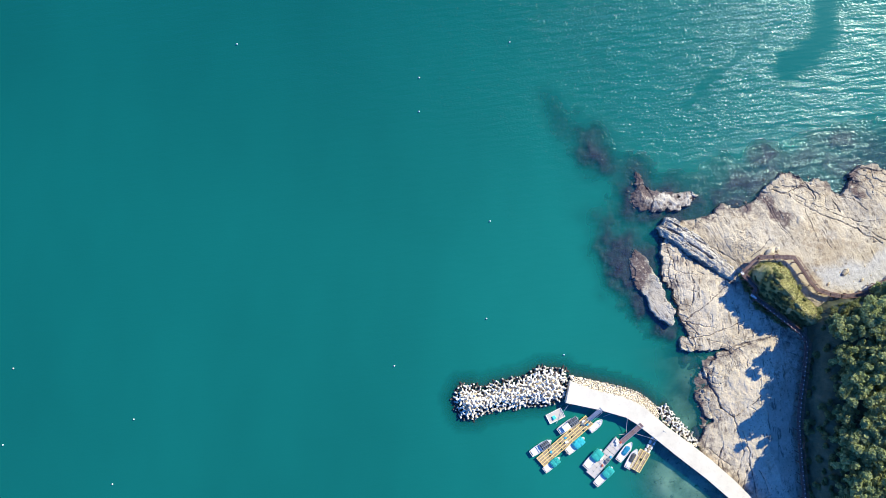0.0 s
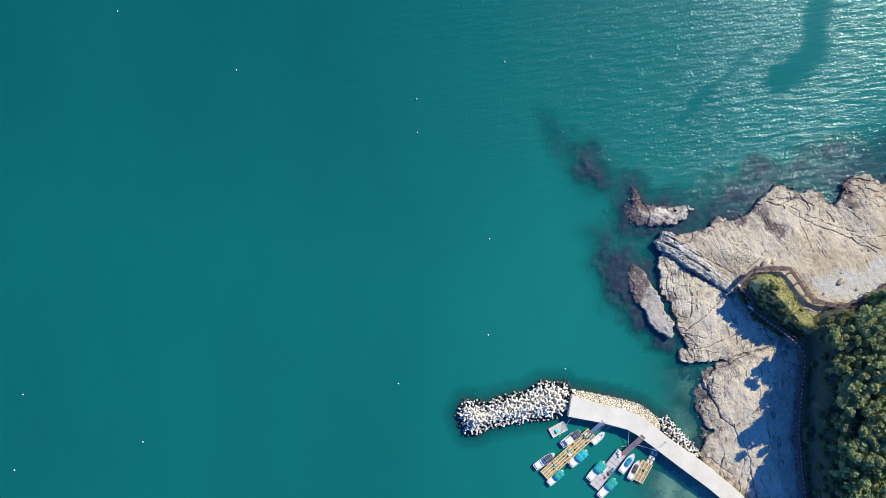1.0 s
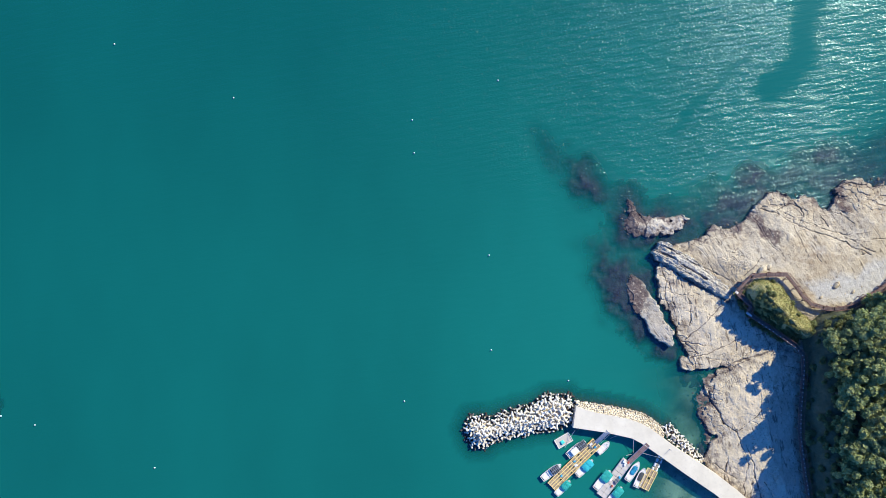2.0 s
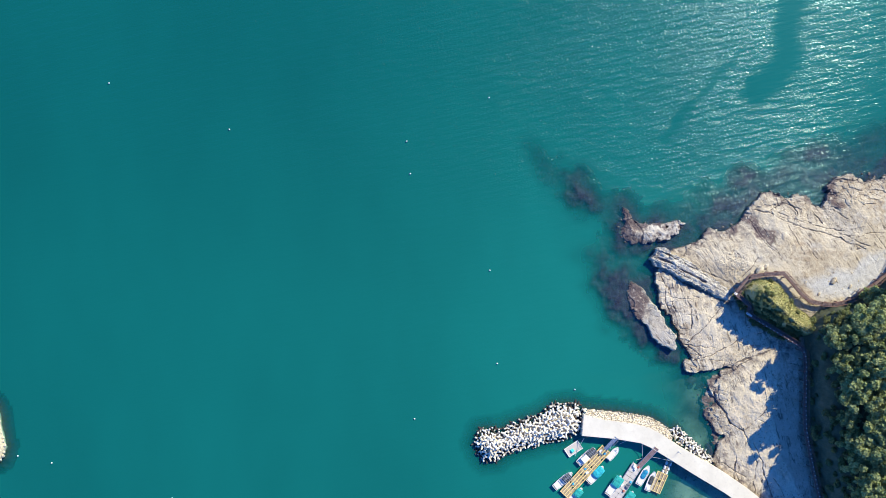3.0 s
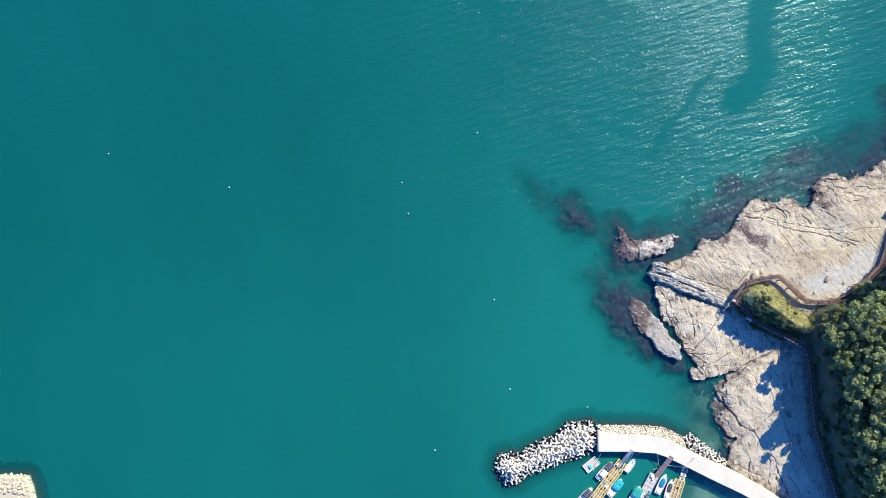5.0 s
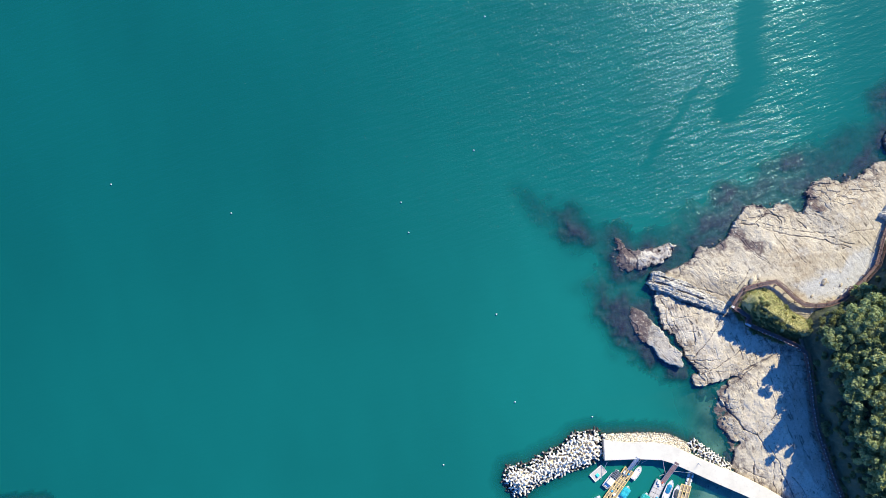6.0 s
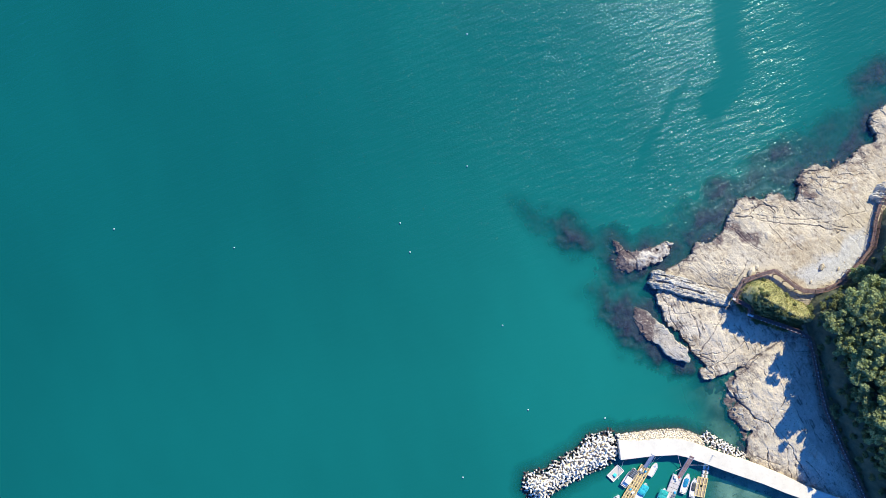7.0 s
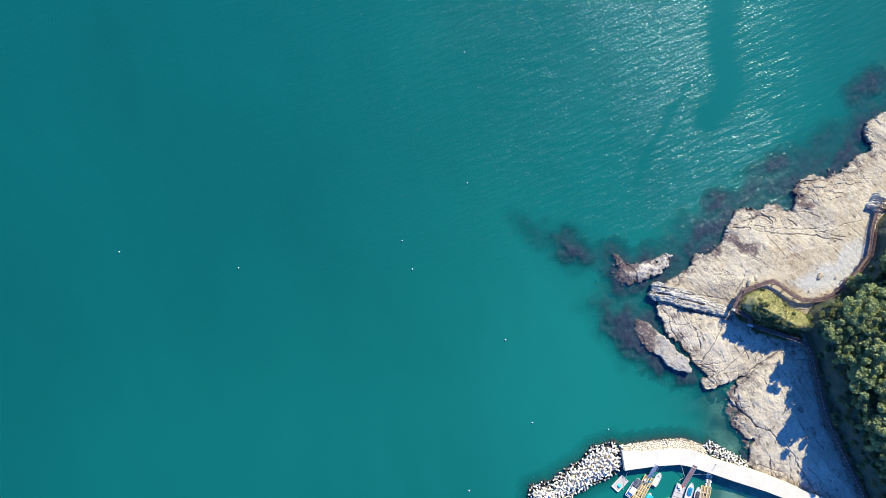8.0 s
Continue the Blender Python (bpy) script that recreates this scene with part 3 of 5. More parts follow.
tagged(sheet("hillside", np.arange(76, 176, 0.7), np.arange(-96, 56, 0.7), hill_height, M["soil"], 1.6), "steep wooded hillside of dark soil", "hillside", kind="structure")

# ---- seabed and water ----
REEFS = [  # submerged weed beds: centre, half length, half width, turn, top
    (42.6, -4, 11.0, 5.0, -62, 0.0),
    (47.6, -14.2, 9.0, 3.2, -50, -0.05),
    (35.4, 22.2, 6.0, 4.2, -30, -0.35),
    (27.7, 29.7, 6.5, 2.6, -60, -2.2),
    (43.6, 12.5, 4.0, 5.0, 10, -0.2),
    (70, 15.2, 7.5, 4.0, 12, -0.35),
    (57.6, 8.6, 7.0, 2.0, 8, -0.9),
    (65.4, 12.6, 7.5, 2.5, 10, -0.7),
    (90.7, 25.3, 7.0, 3.0, -5, -0.5),
    (92.5, 19.6, 9.0, 3.6, 10, -0.8),
    (81.9, 20.3, 9.0, 3.4, 10, -0.9),
    (102.4, 21.4, 8.0, 3.0, 20, -1.0),
    (74.2, 20.5, 5.0, 2.8, 0, -0.4),
    (98.8, 15.7, 9.0, 3.0, 0, -0.6),
    (110.5, 22.3, 7.0, 2.8, 40, -0.4),
    (121, 36.3, 6.5, 4.0, 20, -0.6),
    (80.8, 18.5, 17, 4.5, 2, -1.5),
    (66.4, 12.6, 12, 4.5, 14, -1.5),
    (52.6, 10.7, 9.0, 6.0, 10, -1.7),
    (99, 22.5, 18, 5.5, 14, -1.3),
    (71, 17.5, 12, 4.5, 12, -1.3),
    (115, 26.5, 9, 4.5, 45, -1.1),
]
LAND = [SHELF, SOUTH, SLAB]


def shore_distance(x, y):
    d = np.full(x.shape, 1e9)
    for poly in LAND:
        d = np.minimum(d, -edge_distance(poly, x, y))
    return d


def sea_floor(x, y):
    """Bottom of the sea: shallow sand by the pier and the shore, falling away to open water."""
    d = np.maximum(shore_distance(x, y), 0)
    deep = -2.3 - 0.30 * d - 0.0035 * d * d
    cove = np.hypot((x - 53) / 21, (y + 58) / 15)
    deep = deep + 6.5 * np.exp(-cove**2)
    lagoon = np.hypot((x - 55) / 8, (y + 34) / 14)
    deep = deep + 2.9 * np.exp(-lagoon**2)
    deep = -0.5 - np.log1p(np.exp(np.clip(-1.3 * (deep + 0.5), -30, 30))) / 1.3
    return np.maximum(deep, -14.0) + 0.25 * fbm(x, y, 5.0, 3, 51)


def rocky(x, y):
    """How much of the bottom is bare dark rock: near the shore, but not in the sandy cove."""
    d = np.maximum(shore_distance(x, y), 0)
    cove = np.exp(-np.hypot((x - 53) / 21, (y + 58) / 16) ** 2) + 0.25 * np.exp(-np.hypot((x - 53) / 10, (y + 37) / 14) ** 2)
    return np.clip(np.maximum(fade(1.3 - d / 22) * (1 - 1.1 * cove), fade(1.4 - d / 3.5)) + 0.45 * fbm(x, y, 3, 5, 57), 0, 1)


def reef_height(x, y):
    z = np.full(x.shape, -20.0)
    wx, wy = x + 1.6 * fbm(x, y, 4.0, 4, 61), y + 1.6 * fbm(x, y, 4.0, 4, 67)
    for cx, cy, a, b, turn, top in REEFS:
        c, s = math.cos(radians(turn)), math.sin(radians(turn))
        u, v = (c * (wx - cx) + s * (wy - cy)) / a, (-s * (wx - cx) + c * (wy - cy)) / b
        z = np.maximum(z, top + 0.3 - 1.5 * (u * u + v * v) - 1.2 * np.maximum(u * u + v * v - 0.9, 0) + 0.25 * fbm(x, y, 1.2, 3, 69))
    out = np.full(x.shape, 99.0)
    for poly in (SHELF, SLAB, SOUTH, REEF, ISLET):
        out = np.minimum(out, -edge_distance(poly, wx, wy))
    apron = -0.30 - 0.42 * np.maximum(out, 0) + 0.35 * fbm(x, y, 2.6, 4, 77)
    z = np.maximum(z, np.where(out < 5, apron, -20.0))
    return np.minimum(z, -0.12 + 0.12 * fbm(x, y, 0.9, 3, 73))


def spread(lo, hi, near, far):
    """Grid lines that are close between lo and hi and reach the horizon."""
    inner = np.arange(lo, hi, near)
    out = np.geomspace(near * 2, far, 28)
    return np.concatenate([lo - out[::-1], inner, hi + out])


gx, gy = spread(-20, 135, 0.8, 3600), spread(-70, 100, 0.8, 3600)
gx = np.sort(np.concatenate([gx, np.arange(-119.05, -104, 0.8)]))  # close lines round the second breakwater too
tagged(sheet("seabed", gx, gy, sea_floor, M["sand"], attrs={"rocky": rocky}), "sandy sea bottom under turquoise water", "seabed", kind="structure")
tagged(sheet("submerged_reef", np.arange(20, 128, 0.36), np.arange(-48, 66, 0.36), lambda x, y: np.where(reef_height(x, y) > sea_floor(x, y) - 0.3, reef_height(x, y), -30.0), M["weed"], -8.0), "dark weed-covered reefs under the water", "reef", kind="structure")
# ---- pier ----
PIER_QUAY = [(27.9, -35), (35.6, -36.6), (41.5, -38.3), (43.7, -39.6), (48.2, -43.1), (53.3, -47.2), (59.7, -52.1), (64.8, -56.5), (71.9, -62), (81.5, -69.6)]
PIER_SEA = [(28.9, -29.9), (31.5, -31), (34.1, -31.9), (37.9, -32.8), (40.5, -33.5), (43.7, -34.7), (46.2, -36.3), (48.2, -38), (51.4, -40.7), (55.2, -43.5), (57.4, -45.1), (61.2, -48.1), (66.1, -52.4), (70.2, -56.5), (76.4, -61.3), (86, -69)]


def prism(outline, top, bottom, bevel=0.0):
    bm = bmesh.new()
    f = bm.faces.new([bm.verts.new((x, y, top)) for x, y in outline])
    bm.normal_update()
    if f.normal.z < 0:
        bmesh.ops.reverse_faces(bm, faces=[f])
    out = bmesh.ops.extrude_face_region(bm, geom=[f])
    down = [v for v in out["geom"] if isinstance(v, bmesh.types.BMVert)]
    for v in down:
        v.co.z = bottom
    bmesh.ops.recalc_face_normals(bm, faces=bm.faces)
    if bevel:
        rim = [e for e in bm.edges if all(abs(v.co.z - top) < 1e-4 for v in e.verts)]
        bmesh.ops.bevel(bm, geom=rim, offset=bevel, segments=2, affect="EDGES")
    return bm


pier = tagged(new("pier"), "white concrete fishing pier bending out from the shore", "pier")
part("deck", prism(PIER_QUAY + PIER_SEA[::-1], 2.0, -2.5, 0.06), M["concrete"], pier)


# ---- more materials ----
def plain(name, a, b, scale=1.5, rough=0.6, metal=0.0, spec=0.3, per="random"):
    """Paint, wood, metal or cloth that varies from piece to piece and with wear."""
    n = Nodes(name, rough, metal, spec)
    who = n.random() if per == "random" else n.island()
    c = n.mix(n.math("MULTIPLY_ADD", n.noise(scale, 4, 0.65), 0.6, n.math("MULTIPLY", who, 0.4)), a, b)
    n.color(c)
    return n.m


M["yellow"] = plain("yellow_painted_steel", (0.66, 0.46, 0.14), (0.86, 0.68, 0.34), 1.2, 0.5)
M["dockwood"] = plain("weathered_dock_boards", (0.17, 0.115, 0.075), (0.50, 0.40, 0.28), 1.5, 0.85, per="island")
M["greydeck"] = plain("grey_dock_panels", (0.46, 0.41, 0.36), (0.62, 0.56, 0.49), 0.9, 0.8)
M["redwood"] = plain("red_brown_stained_timber", (0.20, 0.12, 0.105), (0.38, 0.255, 0.235), 1.5, 0.75, per="island")
n = Nodes("red_brown_decking", 0.8, spec=0.2)
local = n.t.nodes.new("ShaderNodeTexCoord").outputs["Object"]
row = n.t.nodes.new("ShaderNodeSeparateXYZ")
n.put(row.inputs[0], local)
saw = n.math("FRACT", n.math("MULTIPLY", row.outputs["X"], 5.0))
tone = n.noise(5.0, 1, 0.5, n.mapping((1, 0.05, 0.05), 0, local))
c = n.mix(n.ramp(tone, (0.3, 0.0), (0.7, 1.0)), (0.115, 0.078, 0.073), (0.24, 0.175, 0.165))
c = n.mix(n.ramp(saw, (0.0, 1.0), (0.10, 0.0)), c, (0.03, 0.022, 0.02))
n.color(c)
M["boards"] = n.m
M["rail"] = plain("brown_painted_rail", (0.15, 0.075, 0.06), (0.26, 0.15, 0.125), 1.5, 0.6)
M["gelcoat"] = plain("white_boat_gelcoat", (0.66, 0.63, 0.58), (0.84, 0.81, 0.76), 1.0, 0.35, spec=0.5)
M["bilge"] = plain("grey_boat_sole", (0.62, 0.57, 0.50), (0.80, 0.75, 0.68), 1.2, 0.7)
M["teal"] = plain("teal_canopy_cloth", (0.04, 0.46, 0.41), (0.08, 0.66, 0.58), 0.8, 0.8)
M["cyan"] = plain("turquoise_canopy_cloth", (0.04, 0.52, 0.57), (0.08, 0.70, 0.74), 0.8, 0.8)
M["blue"] = plain("blue_tarpaulin", (0.02, 0.28, 0.48), (0.06, 0.48, 0.70), 1.0, 0.7)
M["charcoal"] = plain("charcoal_canopy_net", (0.09, 0.10, 0.11), (0.20, 0.215, 0.22), 1.0, 0.8)
M["galv"] = plain("galvanised_steel", (0.42, 0.44, 0.46), (0.60, 0.61, 0.62), 2.0, 0.45, 0.6)
M["black"] = plain("black_rubber", (0.02, 0.02, 0.022), (0.05, 0.05, 0.05), 2.0, 0.7)
M["engine"] = plain("dark_engine_cowl", (0.03, 0.035, 0.045), (0.09, 0.1, 0.11), 2.0, 0.35, spec=0.5)
M["foam"] = plain("white_float_plastic", (0.68, 0.66, 0.61), (0.85, 0.83, 0.78), 1.4, 0.5)
M["rope"] = plain("pale_mooring_rope", (0.40, 0.40, 0.38), (0.55, 0.54, 0.5), 3.0, 0.9)
M["crate"] = plain("red_plastic_crate", (0.42, 0.07, 0.05), (0.52, 0.16, 0.10), 3.0, 0.5)
M["bark"] = plain("rough_tree_bark", (0.055, 0.04, 0.028), (0.15, 0.115, 0.085), 4.0, 0.95)


def leaf_material(name, a, b, c3):
    n = Nodes(name, 0.65, spec=0.25)
    tone = n.mix(n.island(), a, b)
    tone = n.mix(n.ramp(n.noise(0.3, 4, 0.7), (0.42, 0.0), (0.64, 0.9)), tone, c3)
    tone = n.mix(n.math("MULTIPLY", n.random(), 0.55), tone, b)
    n.color(tone)
    through_leaf = n.t.nodes.new("ShaderNodeBsdfTranslucent")
    n.put(through_leaf.inputs["Color"], tone)
    both = n.t.nodes.new("ShaderNodeMixShader")
    both.inputs["Fac"].default_value = 0.38
    n.put(both.inputs[1], n.b.outputs[0])
    n.put(both.inputs[2], through_leaf.outputs[0])
    n.put(n.t.nodes["Material Output"].inputs["Surface"], both.outputs[0])
    return n.m


M["leaf"] = leaf_material("broad_leaves", (0.12, 0.17, 0.075), (0.34, 0.39, 0.16), (0.47, 0.47, 0.21))
M["shrub"] = leaf_material("shrub_leaves", (0.08, 0.115, 0.05), (0.21, 0.235, 0.09), (0.30, 0.29, 0.12))
M["straw"] = leaf_material("straw_grass", (0.15, 0.18, 0.055), (0.38, 0.34, 0.13), (0.50, 0.43, 0.23))


# ---- small shapes ----
def box(bm, size, at=(0, 0, 0), turn=(0, 0, 0), bevel=0.0):
    """Adds a box with softened edges to a bmesh."""
    m = pose(*at, *turn) @ Matrix.Diagonal((*size, 1))
    made = bmesh.ops.create_cube(bm, size=1, matrix=m)["verts"]
    if bevel:
        edges = list({e for v in made for e in v.link_edges})
        bmesh.ops.bevel(bm, geom=edges, offset=bevel, segments=1, affect="EDGES")
    return bm


def one_box(size, at=(0, 0, 0), turn=(0, 0, 0), bevel=0.0):
    return box(bmesh.new(), size, at, turn, bevel)


def tube(bm, a, b, r1, r2=None, sides=8, cap=True):
    """Adds a round bar from a to b."""
    a, b = Vector(a), Vector(b)
    d = b - a
    m = Matrix.Translation((a + b) / 2) @ d.to_track_quat("Z", "Y").to_matrix().to_4x4()
    bmesh.ops.create_cone(bm, cap_ends=cap, segments=sides, radius1=r1, radius2=r1 if r2 is None else r2, depth=d.length, matrix=m)
    return bm


def lump(seed, sub=2, rough=0.28, flat=(1, 1, 0.8)):
    """An angular broken stone of about one metre."""
    bm = bmesh.new()
    bmesh.ops.create_icosphere(bm, subdivisions=sub, radius=0.5)
    rnd = random.Random(seed)
    cuts = [(Vector((rnd.gauss(0, 1), rnd.gauss(0, 1), rnd.gauss(0, 1))).normalized(), rnd.uniform(0.30, 0.43)) for _ in range(9)]
    for v in bm.verts:
        for axis, d in cuts:
            over = v.co.dot(axis) - d
            if over > 0:
                v.co -= axis * over
        v.co *= 1 + rough * 0.3 * noise.noise(v.co * 3 + Vector((seed, 0, 0)))
        v.co = Vector((v.co.x * flat[0], v.co.y * flat[1], v.co.z * flat[2]))
    return bm


def mesh_of(name, bm, material, smooth=False):
    me = bpy.data.meshes.new(name)
    bm.to_mesh(me)
    bm.free()
    me.materials.append(material)
    if smooth:
        me.polygons.foreach_set("use_smooth", np.ones(len(me.polygons), bool))
    return me


def place(name, me, m, parent=None):
    ob = new(name, me)
    ob.parent = parent
    ob.matrix_basis = m
    return ob


def scatter(poly, gap, seed, most=10000, tries=12000):
    """Points in an outline that keep a gap to one another."""
    rnd = random.Random(seed)
    p = np.array(poly)
    lo, hi = p.min(0), p.max(0)
    got = np.empty((0, 2))
    cand = np.array([(rnd.uniform(lo[0], hi[0]), rnd.uniform(lo[1], hi[1])) for _ in range(tries)])
    cand = cand[edge_distance(poly, cand[:, 0], cand[:, 1]) > 0]
    for c in cand:
        if len(got) >= most:
            break
        if len(got) == 0 or np.hypot(*(got - c).T).min() > gap:
            got = np.vstack([got, c])
    return got


def at_one(fn, x, y):
    return float(fn(np.array([[x]], float), np.array([[y]], float))[0, 0])


# ---- tetrapods ----
MOUND = [(2.1, -34.2), (3.8, -31.1), (6.2, -30.8), (8.5, -31.7), (11.4, -30.6), (15, -29.7), (18.2, -29.1), (20.1, -28.2), (22.3, -26.9), (25.3, -26.9), (27.9, -27.2), (29.2, -29.3), (28.8, -32.1), (28.1, -34.4), (26.3, -34.9), (24, -36.2), (20.1, -36.1), (15, -36.9), (10.1, -37.7), (7.2, -39.3), (4.1, -39.1), (2.9, -36.8)]
MOUND_TWO = [(49.2, -36.2), (50.8, -35.4), (53, -38.2), (55.5, -40.8), (58, -43.4), (58, -44.9), (56.4, -45.2), (54.3, -43), (51.7, -40.4), (49.5, -38.2)]


def tetrapod_mesh():
    bm = bmesh.new()
    for d in ((0, 0, 1), (0.943, 0, -0.333), (-0.471, 0.816, -0.333), (-0.471, -0.816, -0.333)):
        d = Vector(d)
        tube(bm, d * 0.02, d * 0.86, 0.33, 0.215, 9)
        tube(bm, d * 0.86, d * 0.93, 0.215, 0.15, 9)
    return mesh_of("tetrapod", bm, M["block"])


TETRA = tetrapod_mesh()


def tetrapods(poly, gap, seed, low, high, slope, group, label, size):
    rnd = random.Random(seed)
    for x, y in scatter(poly, gap, seed, 290):
        sd = at_one(lambda a, b: edge_distance(poly, a, b), x, y)
        z = min(low + slope * sd, high) + rnd.uniform(-0.25, 0.2)
        s = size * rnd.uniform(0.88, 1.1)
        ob = place("tetrapod", TETRA, pose(x, y, z, rnd.uniform(0, 360), rnd.uniform(0, 360), rnd.uniform(0, 360)) @ Matrix.Scale(s, 4))
        tagged(ob, label, "tetrapod", group)


CORES = []


def core(name, poly, low, high, slope, label, material):
    p = np.array(poly)
    lo, hi = p.min(0) - 5, p.max(0) + 5
    CORES.append((poly, low, slope))

    def zf(x, y):
        sd = edge_distance(poly, x, y)
        return np.where(sd > -3.2, np.minimum(low + slope * np.where(sd < 0, 1.5, 1.0) * sd, high) + 0.3 * fbm(x, y, 0.9, 3, 5), -9.0)

    tagged(sheet(name, np.arange(lo[0], hi[0], 0.35), np.arange(lo[1], hi[1], 0.35), zf, material, -6.0), label, "rubble", kind="structure")


core("rubble_core", MOUND, -1.0, 1.0, 0.8, "dark rubble core under the tetrapods", M["stone"])
core("rubble_bank", MOUND_TWO, -0.5, 1.0, 0.7, "rubble bank under the tetrapods beside the pier", M["stone"])
tetrapods(MOUND, 0.80, 4, -0.1, 2.3, 0.75, "breakwater tetrapods", "bleached concrete tetrapod in the breakwater mound", 0.86)
tetrapods(MOUND_TWO, 0.80, 8, 0.6, 1.7, 0.6, "pier tetrapods", "pale concrete tetrapod piled against the pier", 0.74)

# ---- stone revetment on the sea side of the pier ----
STONES = [mesh_of("stone", lump(k, 2, flat=(1.15, 0.85, 0.7)), M["stone"]) for k in range(6)]
BANK = [(29, -29), (31.2, -29.5), (34.6, -30.2), (38, -30.9), (41.1, -31.7), (45, -32.9), (47.6, -34.8), (49.5, -36.5), (49, -38.4), (46.2, -36.4), (43.7, -34.8), (40.5, -33.6), (37.9, -32.9), (34.1, -32), (29.7, -30.4)]
revetment = tagged(new("revetment"), "sloping revetment of tan quarry stones along the pier", "revetment")
p = np.array(BANK)


def bank_height(x, y):
    sd = -edge_distance(PIER_QUAY + PIER_SEA[::-1], x, y)
    return np.where(edge_distance(BANK, x, y) > -0.3, 1.85 - 0.62 * sd, -9.0)


bank = sheet("fill", np.arange(p[:, 0].min() - 1, p[:, 0].max() + 1, 0.4), np.arange(p[:, 1].min() - 1, p[:, 1].max() + 1, 0.4), lambda x, y: bank_height(x, y) - 0.25, M["stone"], -6.0)
bank.parent = revetment
rnd = random.Random(15)
for x, y in scatter(BANK, 0.34, 15, 300):
    s = rnd.uniform(0.34, 0.62)
    place("stone", rnd.choice(STONES), pose(x, y, at_one(bank_height, x, y) - 0.05, rnd.uniform(-25, 25), rnd.uniform(-25, 25), rnd.uniform(0, 360)) @ Matrix.Scale(s, 4), revetment)

core("rubble_toe", BANK, -0.35, -0.2, 0.6, "dark weedy rubble at the foot of the revetment", M["stone"])

# ---- the second breakwater, across the harbour mouth ----
WEST_HEAD = [(-109.2, -12.2), (-108.7, -14.7), (-108.5, -18.2), (-108.2, -20.3), (-108, -22.6), (-109, -24.9), (-110.7, -25.9), (-113.3, -25.9), (-118, -25.5), (-139.4, -22.7), (-137.2, -7.4), (-115.8, -10.6)]
WEST_HEAD = [(x - 1.3, y) for x, y in WEST_HEAD]
jetty = tagged(new("breakwater"), "pale concrete breakwater head edged with armour blocks", "breakwater")
part("deck", prism(WEST_HEAD, 1.38, -4.0, 0.2), M["armour"], jetty)
core("rubble_footing", WEST_HEAD, -0.35, -0.2, 0.55, "dark rubble footing of the breakwater under water", M["stone"])
rnd = random.Random(22)
BLOCKS = [mesh_of("armour_block", lump(40 + k, 2, flat=(1.3, 0.85, 0.7)), M["armour"]) for k in range(5)]
ring = WEST_HEAD + WEST_HEAD[:1]
for (ax, ay), (bx, by) in zip(ring, ring[1:]):
    d = math.hypot(bx - ax, by - ay)
    for row, (inward, z) in enumerate(((3.4, 1.62), (2.4, 1.6), (1.5, 1.5), (0.65, 1.3), (-0.15, 0.75))):
        for k in range(int(min(d, 15) / 1.15) + 1):
            t = (k + rnd.uniform(0.2, 0.8)) * 1.15 / d
            if t > 1 or ax + (bx - ax) * t < -122:
                continue
            nx, ny = (by - ay) / d, -(bx - ax) / d
            x, y = ax + (bx - ax) * t + nx * inward + rnd.uniform(-0.15, 0.15), ay + (by - ay) * t + ny * inward + rnd.uniform(-0.15, 0.15)
            place("armour_block", rnd.choice(BLOCKS), pose(x, y, z, rnd.uniform(-14, 14), rnd.uniform(-14, 14), math.degrees(math.atan2(ny, nx)) + rnd.uniform(-30, 30)) @ Matrix.Scale(rnd.uniform(0.72, 1.05), 4), jetty)
for k in range(7):
    x, y = WEST_HEAD[7][0] - 1.5 - 0.9 * (k % 4), WEST_HEAD[7][1] + 4.5 + 2.3 * (k // 4)
    part("mooring_ring", tube(bmesh.new(), (x, y, 1.3), (x, y, 1.55), 0.16, 0.12), M["black"], jetty)

# ---- water ----
SLICKS = [([(79, 42.5), (84, 44.5), (87, 50), (88, 57), (92, 68), (101, 86), (110, 100)], 3.8, 0.9), ([(77.4, 53), (70, 46.5), (62, 39), (56, 32.6)], 0.9, 0.6), ([(87, 50), (93, 44), (98, 37)], 2.8, 0.3)]


def depth(x, y):
    z = np.maximum(sea_floor(x, y), reef_height(x, y))
    for poly, low, slope in CORES:
        sd = edge_distance(poly, x, y)
        z = np.where(sd > -3.2, np.maximum(z, low + slope * np.where(sd < 0, 1.5, 1.0) * sd), z)
    return np.maximum(-z, 0)


def ripple(x, y):
    """Wind ripple of the surface, calmed along drifting slicks."""
    r = 0.92 + 0.10 * fbm(x, y, 14.0, 3, 81)
    r = r * (0.40 + 0.60 * fade((y - 4 + 0.25 * (x - 60)) / 17)) * (0.86 + 0.20 * fade((x - 52) / 16)) * (1 - 0.68 * fade((x - 80 + 5 * fbm(x, y, 18.0, 3, 85)) / 34))
    for line, half, calm in SLICKS:
        d = line_distance(line, x + 0.8 * fbm(x, y, 5, 4, 83), y + 0.8 * fbm(x, y, 5, 4, 87))
        r = r * (1 - calm * np.exp(-((d / half) ** 2.4)))
    return np.clip(r, 0.04, 1.3)


tagged(
    sheet("water", gx, gy, lambda x, y: np.zeros(x.shape), M["water"], attrs={
        "murk": lambda x, y: 1 - np.exp(-depth(x, y) / 2.4),
        # body tone: lighter inshore, darker northwards, raised a little in the south-west
        "shallow": lambda x, y: np.exp(-np.maximum(shore_distance(x, y) - 10, 0) / 70.0) * (1 - 0.6 * fade((y - 2) / 30) * fade((x - 10) / 40)) * (1 - 0.75 * fade((y - 5) / 70) * fade((30 - x) / 60)) + 0.10 * fade((-5 - y) / 50) * fade(-x / 60),
        "ripple": ripple,
    }),
    "calm turquoise sea with glittering ripples", "water", kind="structure")

